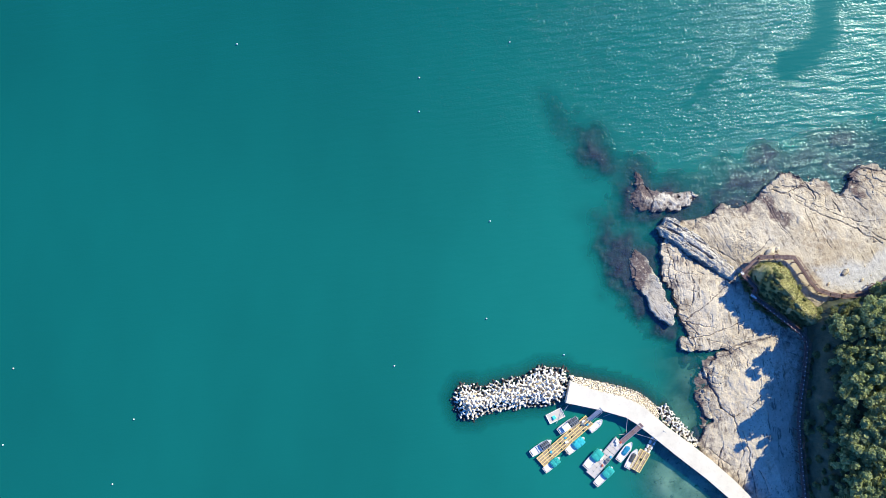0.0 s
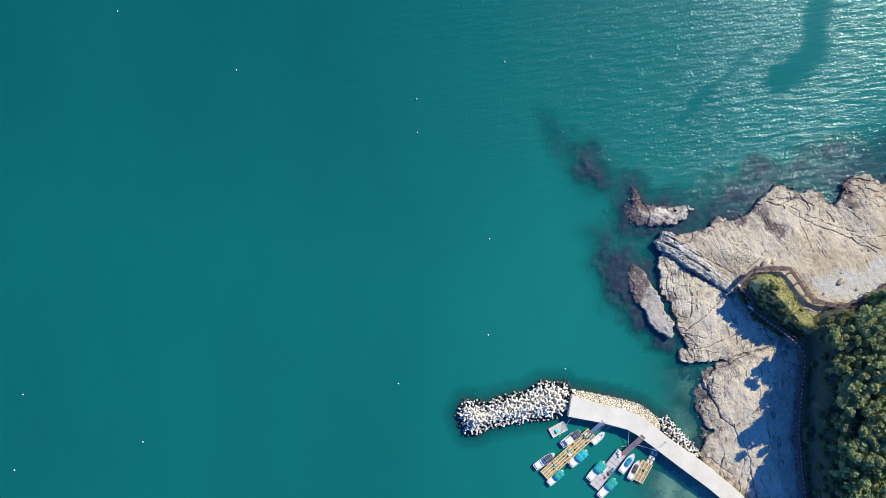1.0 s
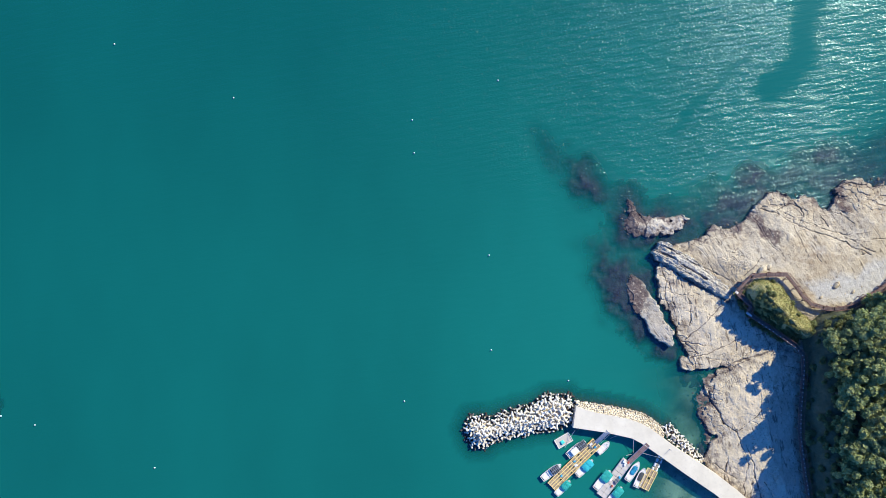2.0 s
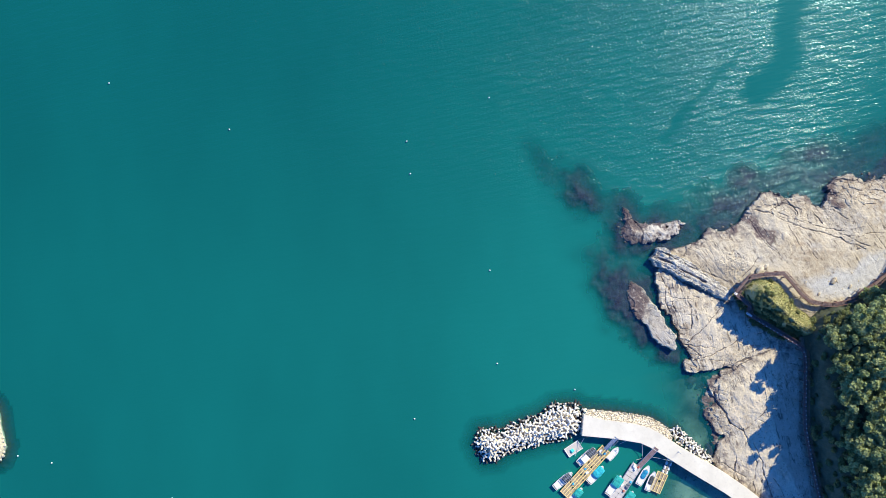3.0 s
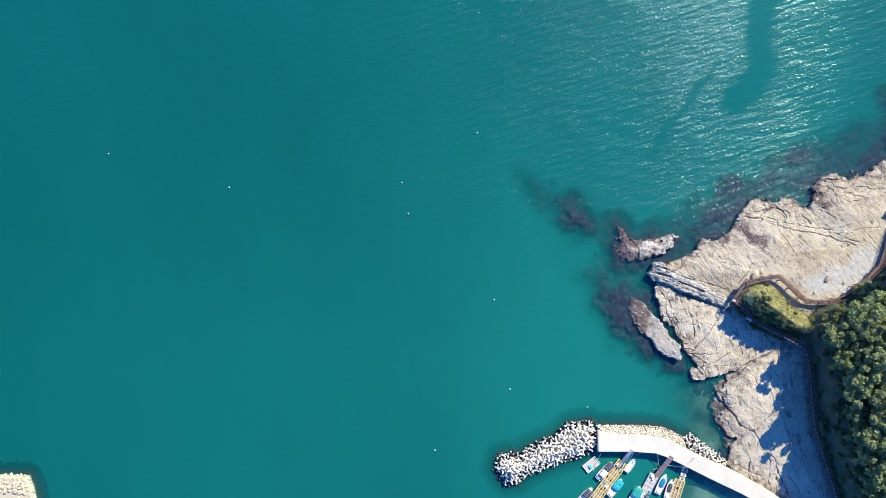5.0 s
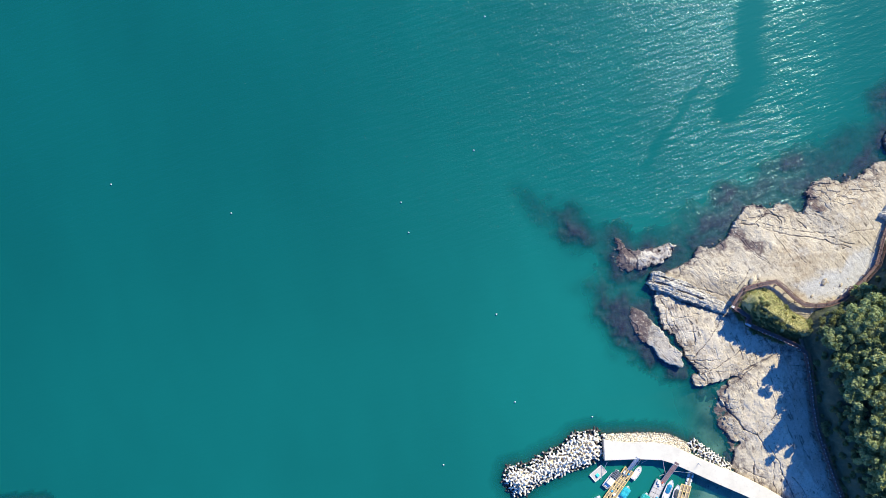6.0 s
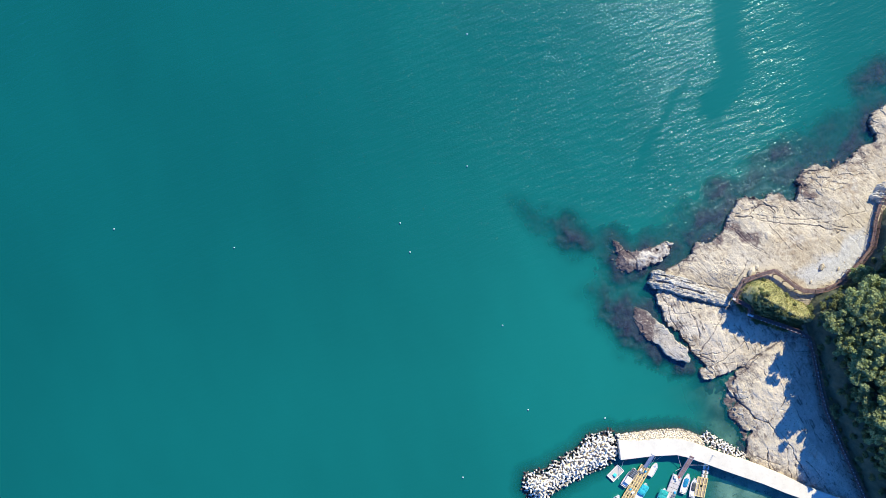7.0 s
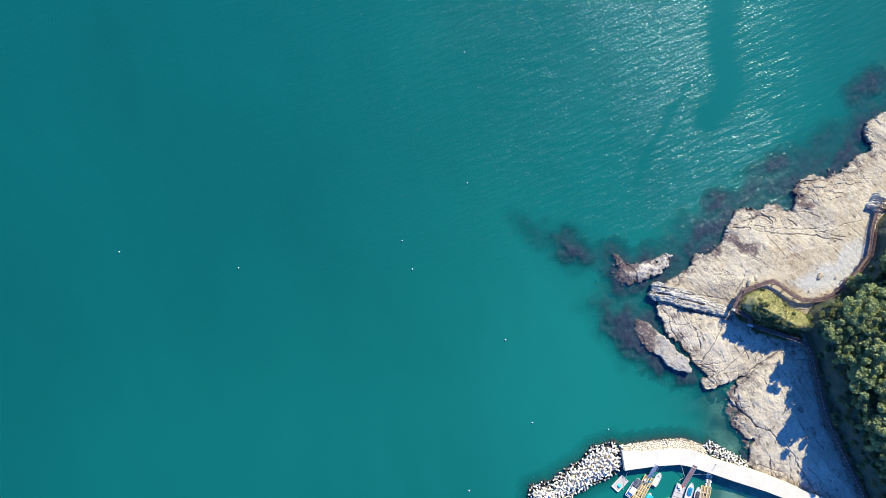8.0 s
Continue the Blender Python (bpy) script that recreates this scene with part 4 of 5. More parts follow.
# ---- boulders on the shore ----
BOULDERS = [mesh_of("boulder", lump(60 + k, 2, 0.5, (1.35, 0.95, 0.5)), M["shelf"]) for k in range(5)]
rnd = random.Random(31)


def boulders(poly, gap, seed, most, small, large, ground, label, group):
    for x, y in scatter(poly, gap, seed, most, 1500):
        inside = max(at_one(lambda u, v: edge_distance(land, u, v), x, y) for land in (SHELF, SOUTH))
        ob = place("boulder", rnd.choice(BOULDERS), pose(x, y, ground if inside > 0.7 else -0.05, rnd.uniform(-20, 20), rnd.uniform(-20, 20), rnd.uniform(0, 360)) @ Matrix.Scale(rnd.uniform(small, large), 4))
        tagged(ob, label, "boulder", group)


boulders([(73.4, 15.9), (76.3, 18), (84.7, 16.7), (88.6, 15.4), (84.7, 14.9), (78.3, 15.4), (74.4, 13.7)], 1.6, 1, 10, 0.3, 0.8, 0.9, "broken sandstone boulder at the shelf's seaward edge", "shelf boulders")
boulders([(92.8, 18.5), (99.3, 19.6), (108.2, 18.8), (110.9, 19.9), (111, 18.1), (103.1, 17.5), (93.8, 17.2)], 1.6, 2, 14, 0.4, 1.0, 0.95, "sandstone block broken off the shelf's rim", "rim boulders")
boulders([(56.6, -29.3), (59.6, -26.7), (61.7, -27.6), (60.2, -32.1), (59.6, -37.3), (58.4, -37.9), (58.4, -32.1)], 1.1, 3, 26, 0.3, 0.8, 0.75, "pale boulder lying at the shore platform's edge", "shore boulders")
boulders([(62.8, 9.7), (67.4, 10.8), (72.5, 12.8), (74.7, 15.9), (77.7, 17.7), (77.7, 15.4), (73.5, 11.5), (68, 8.7), (63.5, 8.2)], 1.2, 11, 12, 0.25, 0.8, 0.8, "broken sandstone boulder at the shelf's seaward edge", "shelf boulders")
boulders([(83.5, 16.7), (88.7, 15.9), (91.2, 12.8), (92.3, 17.5), (95.1, 19.3), (96.4, 17.7), (92.5, 11.5), (88.7, 12.1), (83.5, 14.9)], 1.2, 12, 14, 0.25, 0.8, 0.9, "broken sandstone boulder at the shelf's seaward edge", "shelf boulders")
boulders([(42.5, 14.4), (44.2, 17.8), (46.4, 14.2), (46.2, 8.7), (42.5, 9)], 1.2, 13, 12, 0.3, 0.7, 0.05, "weed-dark stone heaped round the islet's end", "islet stones")
boulders([(85.9, -5), (91.6, -3), (99.3, -3.7), (98, -7.5), (91.6, -9), (87.2, -8.8)], 1.9, 4, 22, 0.35, 0.8, 2.35, "grey stone lying on the gravel below the boardwalk", "gravel stones")
for x, y, s in ((91.1, -5.1, 1.7), (94.9, -6.9, 0.9), (87.3, -7.8, 0.8), (84.5, -4.7, 0.7), (74.1, -0.6, 2.2), (75.7, 0, 1.2)):
    tagged(place("boulder", BOULDERS[2], pose(x, y, 2.4 + 0.1 * s, 10, 8, 40) @ Matrix.Scale(s, 4)), "large angular sandstone boulder on the shelf", "boulder")

# ---- boardwalk ----
WALK = [(83, -70.7), (82.3, -61.8), (81.5, -54.2), (81, -49.2), (80.6, -44.1), (80.3, -39.1), (80.7, -34), (81.4, -28.9), (82, -23.9), (82.1, -21.1), (80.5, -18.8), (77.9, -16.7), (74.8, -14.3), (71.6, -11.9), (69.8, -10.5), (70.5, -8.8), (69.1, -7.4), (67.2, -5.5)] + [(68.2, -4.3), (70.7, -1.9), (74.2, -1.7), (78.8, -1.9), (80.6, -4.3), (82.5, -7.2), (84.4, -9.2), (87.2, -10.2), (89.7, -10.6), (93.2, -10.3), (96.1, -9.3)] + [(96.2, -8.7), (99.9, -7), (104, -4.3), (106, -0.9), (107.6, 2.3), (109.7, 5.3), (113.3, 7.7), (117.8, 9.2)]
boardwalk = tagged(new("boardwalk"), "red-brown timber boardwalk with railings round the headland", "boardwalk")
POST = mesh_of("post", one_box((0.11, 0.11, 1.15), (0, 0, 0.575), bevel=0.02), M["rail"])
CAP = mesh_of("post_cap", one_box((0.20, 0.20, 0.10), (0, 0, 1.2), bevel=0.03), M["foam"])
PILE = mesh_of("support", tube(bmesh.new(), (0, 0, -3.4), (0, 0, -0.1), 0.11), M["rail"])
WIDE = 0.84
def walk_height(k):
    """The boardwalk is low along the shaded foot of the hill, climbs to the headland and sinks again to the gravel."""
    return 3.0 + 0.9 * min(max((k - 14) / 4, 0), 1) - 0.5 * min(max((k - 21) / 3, 0), 1)


for k, ((ax, ay), (bx, by)) in enumerate(zip(WALK, WALK[1:])):
    za, zb = walk_height(k), walk_height(k + 1)
    d, turn = math.hypot(bx - ax, by - ay, zb - za), math.degrees(math.atan2(by - ay, bx - ax))
    m = pose(ax, ay, za, 0, -math.degrees(math.asin((zb - za) / d)), turn)
    part("deck", one_box((d + 0.25, WIDE, 0.06), (d / 2, 0, 0), bevel=0.01), M["boards"], boardwalk).matrix_basis = m
    for side in (-1, 1):
        bm = one_box((d + 0.3, 0.09, 0.22), (d / 2, side * (WIDE / 2 - 0.1), -0.15))
        part("joist", bm, M["rail"], boardwalk).matrix_basis = m
        bm = bmesh.new()
        box(bm, (d + 0.1, 0.07, 0.05), (d / 2, side * (WIDE / 2 + 0.02), 1.1), bevel=0.01)
        box(bm, (d + 0.1, 0.05, 0.04), (d / 2, side * (WIDE / 2 + 0.02), 0.75))
        box(bm, (d + 0.1, 0.05, 0.04), (d / 2, side * (WIDE / 2 + 0.02), 0.4))
        part("handrail", bm, M["rail"], boardwalk).matrix_basis = m
        step = 0.95 if (side > 0 and k < 13) else 1.7
        for j in range(max(1, int(d / step))):
            at = m @ pose((j + 0.5) * d / max(1, int(d / step)), side * (WIDE / 2 + 0.02), 0)
            post = place("post", POST, at, boardwalk)
            if side > 0 and k < 13:
                place("post_cap", CAP, Matrix.Identity(4), post)
    for j in range(max(1, int(d / 2.2))):
        for side in (-0.5, 0.5):
            place("support", PILE, m @ pose((j + 0.5) * 2.2, side, 0), boardwalk)


# bench form chosen to stand for two bright white spots on the deck
def bench(x, y, z, turn, long):
    b = tagged(new("bench"), "white slab on legs standing at the boardwalk's corner", "bench", "boardwalk benches")
    part("seat", one_box((long, 0.5, 0.06), (0, 0, 0.45), bevel=0.015), M["foam"], b)
    for s in (-1, 1):
        part("leg", one_box((0.08, 0.42, 0.42), (s * long * 0.38, 0, 0.21), bevel=0.01), M["galv"], b)
    b.matrix_basis = pose(x, y, z, 0, 0, turn)


bench(69.9, -10.7, walk_height(14) + 0.03, -38, 1.5)
bench(67.1, -5.4, walk_height(17) + 0.03, -40, 0.7)

# ---- pier furniture ----
# plain pole, added where a short dark streak crosses the deck
x, y = 50.2, -41.3
post = tagged(new("mooring_post"), "thin grey steel post standing on the concrete pier", "post")
bm = tube(bmesh.new(), (0, 0, 0), (0, 0, 0.1), 0.14, 0.12, 12)
part("base", bm, M["galv"], post)
bm = tube(bmesh.new(), (0, 0, 0.1), (0, 0, 1.5), 0.06, 0.05, 12)
part("shaft", bm, M["galv"], post)
post.matrix_basis = pose(x, y, 2.0)
for k, (a, b) in enumerate(zip(PIER_QUAY[:-2], PIER_QUAY[1:-1])):
    d = math.hypot(b[0] - a[0], b[1] - a[1])
    for j in range(max(1, int(d / 2.6))):
        t = (j + 0.5) / max(1, int(d / 2.6))
        bm = tube(bmesh.new(), (0, 0, -1.4), (0, 0, -0.2), 0.16, None, 8)
        part("fender", bm, M["black"], pier).matrix_basis = pose(a[0] + (b[0] - a[0]) * t, a[1] + (b[1] - a[1]) * t - 0.14, 2.0)


# ---- floating docks ----
def yellow_dock(long, wide, rails, m, label):
    dock = tagged(new("floating_dock"), label, "dock")
    for k in range(int(long / 1.3)):
        for s in (-1, 1):
            x = -long / 2 + 0.75 + k * 1.3
            bm = tube(bmesh.new(), (x - 0.5, s * wide * 0.3, 0), (x + 0.5, s * wide * 0.3, 0), 0.34, None, 10)
            part("float", bm, M["black"], dock)
    for k in range(rails):
        y = -wide / 2 + wide * k / (rails - 1)
        part("rail_beam", one_box((long, 0.20, 0.16), (0, y, 0.62), bevel=0.02), M["yellow"], dock)
    for k in range(int(long / 1.5) + 1):
        x = -long / 2 + 0.1 + k * (long - 0.2) / int(long / 1.5)
        part("cross_beam", one_box((0.16, wide + 0.1, 0.12), (x, 0, 0.48), bevel=0.02), M["yellow"], dock)
    for k in range(rails - 1):
        y = -wide / 2 + wide * (k + 0.5) / (rails - 1)
        bm = bmesh.new()
        for j in range(int(long / 0.5)):
            if (j * 7 + k * 3) % 13 < 12:
                box(bm, (0.48, wide / (rails - 1) * 0.78, 0.04), (-long / 2 + 0.3 + j * 0.5, y, 0.50 + 0.004 * ((j * 5) % 4)))
        part("walkway", bm, M["dockwood"], dock)
    dock.matrix_basis = m
    return dock


def grey_dock(long, wide, m):
    dock = tagged(new("floating_dock"), "grey panelled floating dock with cluttered deck", "dock")
    for k in range(int(long / 1.4)):
        for s in (-1, 1):
            x = -long / 2 + 0.75 + k * 1.4
            part("float", one_box((1.2, 0.8, 0.7), (x, s * wide * 0.28, 0.05), bevel=0.08), M["foam"], dock)
    for k in range(int(long / 1.1)):
        for s in (-1, 1):
            part("deck_panel", one_box((1.07, wide / 2 - 0.03, 0.08), (-long / 2 + 0.55 + k * long / int(long / 1.1), s * wide / 4, 0.48), bevel=0.015), M["greydeck"], dock)
    for s in (-1, 1):
        part("edge_beam", one_box((long + 0.1, 0.14, 0.16), (0, s * (wide / 2 + 0.06), 0.48), bevel=0.02), M["galv"], dock)
    dock.matrix_basis = m
    return dock


A1, A2, A3 = 41.0, 50.0, 60.0
dock_one = (27.9, -44)
dock_two = (37.2, -47.8)
dock_three = (45.1, -48.5)
yellow_dock(15.0, 2.5, 5, pose(*dock_one, 0.05, 0, 0, A1), "long floating dock of yellow steel beams and boards")
grey_dock(10.6, 2.3, pose(*dock_two, 0.05, 0, 0, A2))
yellow_dock(5.0, 2.5, 4, pose(*dock_three, 0.05, 0, 0, A3), "short floating dock of yellow steel beams")


def raft(x, y, turn):
    r = tagged(new("raft"), "white work raft with a heap of teal netting", "raft")
    part("platform", one_box((3.9, 2.3, 0.35), (0, 0, 0.15), bevel=0.05), M["greydeck"], r)
    for sx in (-1, 1):
        part("end_rail", one_box((0.12, 2.3, 0.12), (sx * 1.9, 0, 0.39), bevel=0.02), M["foam"], r)
    for sy in (-1, 1):
        part("side_rail", one_box((3.7, 0.12, 0.12), (0, sy * 1.1, 0.39), bevel=0.02), M["foam"], r)
    r.matrix_basis = pose(x, y, 0, 0, 0, turn)
    heap = tagged(place("net_heap", mesh_of("net_heap", lump(77, 3, 1.2, (1.3, 1.1, 0.6)), M["teal"], True), pose(x, y, 0.4) @ pose(-0.3, -0.4, 0, 0, 0, turn)), "heap of teal fishing net lying on the raft", "fishing net")
    return r, heap


raft(25.8, -38.3, 27)


def gangway(a, b, za, zb, wide, deck, label, railed=True):
    g = tagged(new("gangway"), label, "gangway")
    a, b = Vector((*a, za)), Vector((*b, zb))
    d = (b - a).length
    bm = bmesh.new()
    for k in range(int(d / 0.3)):
        box(bm, (0.26, wide, 0.05), (0.15 + k * 0.3, 0, 0))
    part("tread_deck", bm, deck, g)
    for s in (-1, 1):
        part("side_beam", one_box((d, 0.08, 0.18), (d / 2, s * wide / 2, -0.04), bevel=0.01), deck if railed else M["galv"], g)
        if railed:
            bm = tube(bmesh.new(), (0, s * wide / 2, 0.95), (d, s * wide / 2, 0.95), 0.035)
            for k in range(int(d / 1.2) + 1):
                tube(bm, (k * 1.2 + 0.1, s * wide / 2, 0), (k * 1.2 + 0.1, s * wide / 2, 0.95), 0.03)
            part("handrail", bm, M["galv"], g)
    q = (b - a).to_track_quat("X", "Z").to_matrix().to_4x4()
    g.matrix_basis = Matrix.Translation(a) @ q


gangway((33.3, -39.2), (36.1, -36.2), 0.72, 2.12, 0.9, M["galv"], "grey metal gangway from pier to dock")
gangway((40.9, -44.2), (45.2, -39.8), 0.66, 2.12, 1.15, M["redwood"], "rusty red gangway from pier to dock", False)
steps = (46.9, -46.4), (49.2, -42.5)
FLOATY = mesh_of("float", tube(tube(bmesh.new(), (-0.38, 0, 0), (0.38, 0, 0), 0.33, None, 12), (0.38, 0, 0), (0.5, 0, 0), 0.33, 0.15, 12), M["foam"])
bridge = tagged(new("float_bridge"), "row of white plastic floats bridging dock and pier", "float bridge")
for k in range(5):
    t = k / 4
    for s in (-1, 1):
        at = Vector(steps[0]).lerp(Vector(steps[1]), t)
        place("float", FLOATY, pose(at.x, at.y, 0.2, 0, 0, A3 + 8) @ pose(0, s * 0.42, 0), bridge)
    if k < 4:
        at = Vector(steps[0]).lerp(Vector(steps[1]), t + 0.125)
        part("plank", one_box((1.0, 0.5, 0.05), (0, 0, 0.55), bevel=0.01), M["dockwood"], bridge).matrix_basis = pose(at.x, at.y, 0, 0, 0, A3 + 8)


# ---- boats ----
def hull_shape(long, beam, high, inset=0.0, floor=0.0):
    """A lofted open hull along x with a raised, pointed bow; with an inset, its cockpit sole."""
    bm = bmesh.new()
    rings = []
    for k in range(9):
        t = k / 8
        w = beam / 2 * (0.86 + 0.14 * math.sin(math.pi * min(1, t * 1.4)) if t < 0.6 else (1 - ((t - 0.6) / 0.4) ** 2.2) * 0.98 + 0.02)
        top = high * (1 + 0.45 * max(0, t - 0.5) ** 1.5)
        x = -long / 2 + long * t
        w = max(w - inset, 0.02)
        pts = [(-w, top), (-w * 0.93, top * 0.45), (-w * 0.6, -0.22), (0, -0.32), (w * 0.6, -0.22), (w * 0.93, top * 0.45), (w, top)]
        rings.append([bm.verts.new((x, y, z)) for y, z in pts])
    for a, b in zip(rings, rings[1:]):
        for p1, p2, p3, p4 in zip(a, a[1:], b[1:], b):
            bm.faces.new((p1, p2, p3, p4))
    bm.faces.new(rings[0])
    bmesh.ops.recalc_face_normals(bm, faces=bm.faces)
    return bm, rings


def sole_shape(long, beam, z, from_t=0.04, to_t=0.97, inset=0.10):
    bm = bmesh.new()
    left, right = [], []
    for k in range(9):
        t = from_t + (to_t - from_t) * k / 8
        w = beam / 2 * (0.86 + 0.14 * math.sin(math.pi * min(1, t * 1.4)) if t < 0.6 else (1 - ((t - 0.6) / 0.4) ** 2.2) * 0.98 + 0.02)
        w = max(w - inset, 0.02)
        left.append(bm.verts.new((-long / 2 + long * t, w, z)))
        right.append(bm.verts.new((-long / 2 + long * t, -w, z)))
    for a, b, c, d in zip(right, right[1:], left[1:], left):
        bm.faces.new((a, b, c, d))
    return bm


def gunwale_shape(long, beam, high):
    """One rounded rail swept round the whole edge of the hull."""
    sides = {1: [], -1: []}
    for k in range(9):
        t = k / 8
        w = beam / 2 * (0.86 + 0.14 * math.sin(math.pi * min(1, t * 1.4)) if t < 0.6 else (1 - ((t - 0.6) / 0.4) ** 2.2) * 0.98 + 0.02)
        for s in (1, -1):
            sides[s].append(Vector((-long / 2 + long * t, s * w, high * (1 + 0.45 * max(0, t - 0.5) ** 1.5))))
    ring = sides[1] + sides[-1][::-1]
    bm = bmesh.new()
    loops = []
    for k, at in enumerate(ring):
        ahead = (ring[(k + 1) % len(ring)] - ring[k - 1]).normalized()
        out = ahead.cross(Vector((0, 0, 1))).normalized()
        loops.append([bm.verts.new(at + (out * math.cos(a) + Vector((0, 0, 1)) * math.sin(a)) * 0.07) for a in (0, 1.047, 2.094, 3.142, 4.189, 5.236)])
    for a, b in zip(loops, loops[1:] + loops[:1]):
        for k in range(6):
            bm.faces.new((a[k], a[(k + 1) % 6], b[(k + 1) % 6], b[k]))
    bmesh.ops.recalc_face_normals(bm, faces=bm.faces)
    return bm


def cloth_top(long, wide, z, sag):
    """A stretched canopy with bowed top, hanging edge and thickness."""
    bm = bmesh.new()
    grid = [[None] * 9 for _ in range(9)]
    for i in range(9):
        for j in range(9):
            u, v = i / 4 - 1, j / 4 - 1
            edge = max(abs(u), abs(v))
            x = u * long / 2 * (1 - 0.06 * v * v)
            y = v * wide / 2 * (1 - 0.06 * u * u)
            grid[i][j] = bm.verts.new((x, y, z + sag * (1 - v * v) - (0.16 if edge > 0.99 else 0) - 0.03 * math.cos(u * 9)))
    for i in range(8):
        for j in range(8):
            bm.faces.new((grid[i][j], grid[i + 1][j], grid[i + 1][j + 1], grid[i][j + 1]))
    bmesh.ops.solidify(bm, geom=bm.faces[:], thickness=0.03)
    return bm


def boat(x, y, turn, long, beam, label, top=None, top_at=0.8, top_size=(2.1, 1.65), cabin=False, tarp=None, net=False, engine=False):
    b = tagged(new("boat"), label, "boat", "moored boats")
    bm, _ = hull_shape(long, beam, 0.62)
    hull = part("hull", bm, M["gelcoat"], b)
    part("gunwale", gunwale_shape(long, beam, 0.62), M["gelcoat"], hull)
    part("sole", sole_shape(long, beam, 0.55), M["bilge"], b)
    part("foredeck", sole_shape(long, beam, 0.66, 0.70, 0.99, 0.03), M["gelcoat"], b)
    for k, t in enumerate((-0.30, -0.05, 0.14)):
        part("thwart", one_box((0.32, beam * 0.86, 0.06), (t * long, 0, 0.54), bevel=0.015), M["gelcoat"], b)
    part("locker", one_box((0.6, beam * 0.5, 0.42), (-0.40 * long, 0, 0.56), bevel=0.04), M["gelcoat"], b)
    if engine:
        m = part("outboard_motor", one_box((0.42, 0.36, 0.5), (-long / 2 - 0.22, 0, 0.75), bevel=0.08), M["engine"], b)
        part("leg", one_box((0.16, 0.12, 0.9), (-long / 2 - 0.2, 0, 0.15), bevel=0.03), M["engine"], m)
    if cabin:
        c = part("cabin", one_box((1.5, beam * 0.72, 1.1), (-0.12 * long, 0, 0.75), bevel=0.12), M["gelcoat"], b)
        part("window", one_box((0.05, beam * 0.6, 0.4), (-0.12 * long + 0.755, 0, 1.0), bevel=0.01), M["engine"], c)
        part("roof", one_box((1.7, beam * 0.8, 0.07), (-0.12 * long, 0, 1.34), bevel=0.03), M["foam"], c)
    if top:
        c = part("canopy", cloth_top(*top_size, 1.1, 0.09), M[top], b)
        c.matrix_basis = pose(top_at, 0, 0)
        for sx in (-1, 1):
            for sy in (-1, 1):
                at = Vector((top_at + sx * top_size[0] * 0.42, sy * top_size[1] * 0.44, 0))
                part("pole", tube(bmesh.new(), at + Vector((0, 0, 0.35)), at + Vector((0, 0, 1.07)), 0.025), M["galv"], b)
    if net:
        f = part("canopy_frame", one_box((0.06, 1.75, 0.06), (top_at - 1.2, 0, 1.2)), M["galv"], b)
        bm = bmesh.new()
        for k in range(6):
            box(bm, (0.06, 1.75, 0.06), (top_at - 1.2 + k * 0.48, 0, 1.24))
        for s in (-1, 0, 1):
            box(bm, (2.5, 0.06, 0.06), (top_at, s * 0.86, 1.25))
        part("rib", bm, M["galv"], f)
    if tarp:
        part("tarpaulin", cloth_top(long * 0.45, beam * 0.80, 0.62, 0.22), M[tarp], b).matrix_basis = pose(0.06 * long, 0, 0)
    part("coil", tube(bmesh.new(), (0.30 * long, 0, 0.66), (0.30 * long, 0, 0.78), 0.22, 0.18, 10), M["rope"], b)
    b.matrix_basis = pose(x, y, 0.05, 0, 0, turn)
    return b


boat(22.5, -45.4, 34, 5.6, 1.75, "white open boat under a charcoal net canopy", "charcoal", 1.0, (2.2, 1.6), net=True)
boat(28.7, -40.3, 36, 5.4, 1.8, "white cabin boat with a framed charcoal canopy", "charcoal", 1.4, (2.3, 1.7), cabin=True, net=True)
boat(35.1, -40.4, 42, 3.7, 1.45, "small white open skiff beside the dock")
boat(30.4, -44.9, 41, 5.2, 1.8, "white boat with a turquoise cloth canopy", "cyan", 0.9, (2.7, 2.0), engine=True)
boat(25, -49.3, 41, 4.6, 1.6, "white boat with a teal cloth canopy", "teal", 0.9, (2.2, 1.8))
boat(34.5, -48, 47, 5.6, 1.9, "broad white boat with a teal cloth canopy", "teal", 1.2, (2.6, 2.2))
boat(36.9, -52, 46, 5.6, 1.75, "long white boat with a teal canopy at the dock's end", "teal", 1.3, (2.6, 2.0))
boat(41.7, -46.4, 53, 5.2, 1.7, "white boat covered with a blue tarpaulin", tarp="blue")
boat(43.3, -48, 61, 4.9, 1.6, "white boat with grey sole and blue cover", tarp="charcoal")

# clutter on the docks
rnd = random.Random(55)


def clutter(centre, turn, spots):
    for u, v, kind in spots:
        at = pose(*centre, 0.75, 0, 0, turn) @ Vector((u, v, 0))
        if kind == "crate":
            ob = place("fish_crate", mesh_of("fish_crate", box(one_box((0.55, 0.4, 0.26), (0, 0, 0.0), bevel=0.03), (0.45, 0.3, 0.06), (0, 0, 0.12)), M["crate" if rnd.random() < 0.5 else "blue"]), pose(*at, 0, 0, turn + rnd.uniform(-30, 30)))
            tagged(ob, "plastic fish crate standing on the floating dock", "crate", "dock crates")
        elif kind == "net":
            ob = place("net_heap", mesh_of("net_heap", lump(rnd.randint(80, 99), 3, 1.2, (1.1, 0.8, 0.5)), M["charcoal"], True), pose(*at, 0, 0, rnd.uniform(0, 180)))
            tagged(ob, "dark heap of fishing net on the dock", "fishing net", "dock nets")
        else:
            ob = place("foam_box", mesh_of("foam_box", one_box((0.75, 0.5, 0.42), bevel=0.04), M["foam"]), pose(*at, 0, 0, turn + rnd.uniform(-30, 30)))
            tagged(ob, "white foam box standing on the dock", "box", "dock boxes")


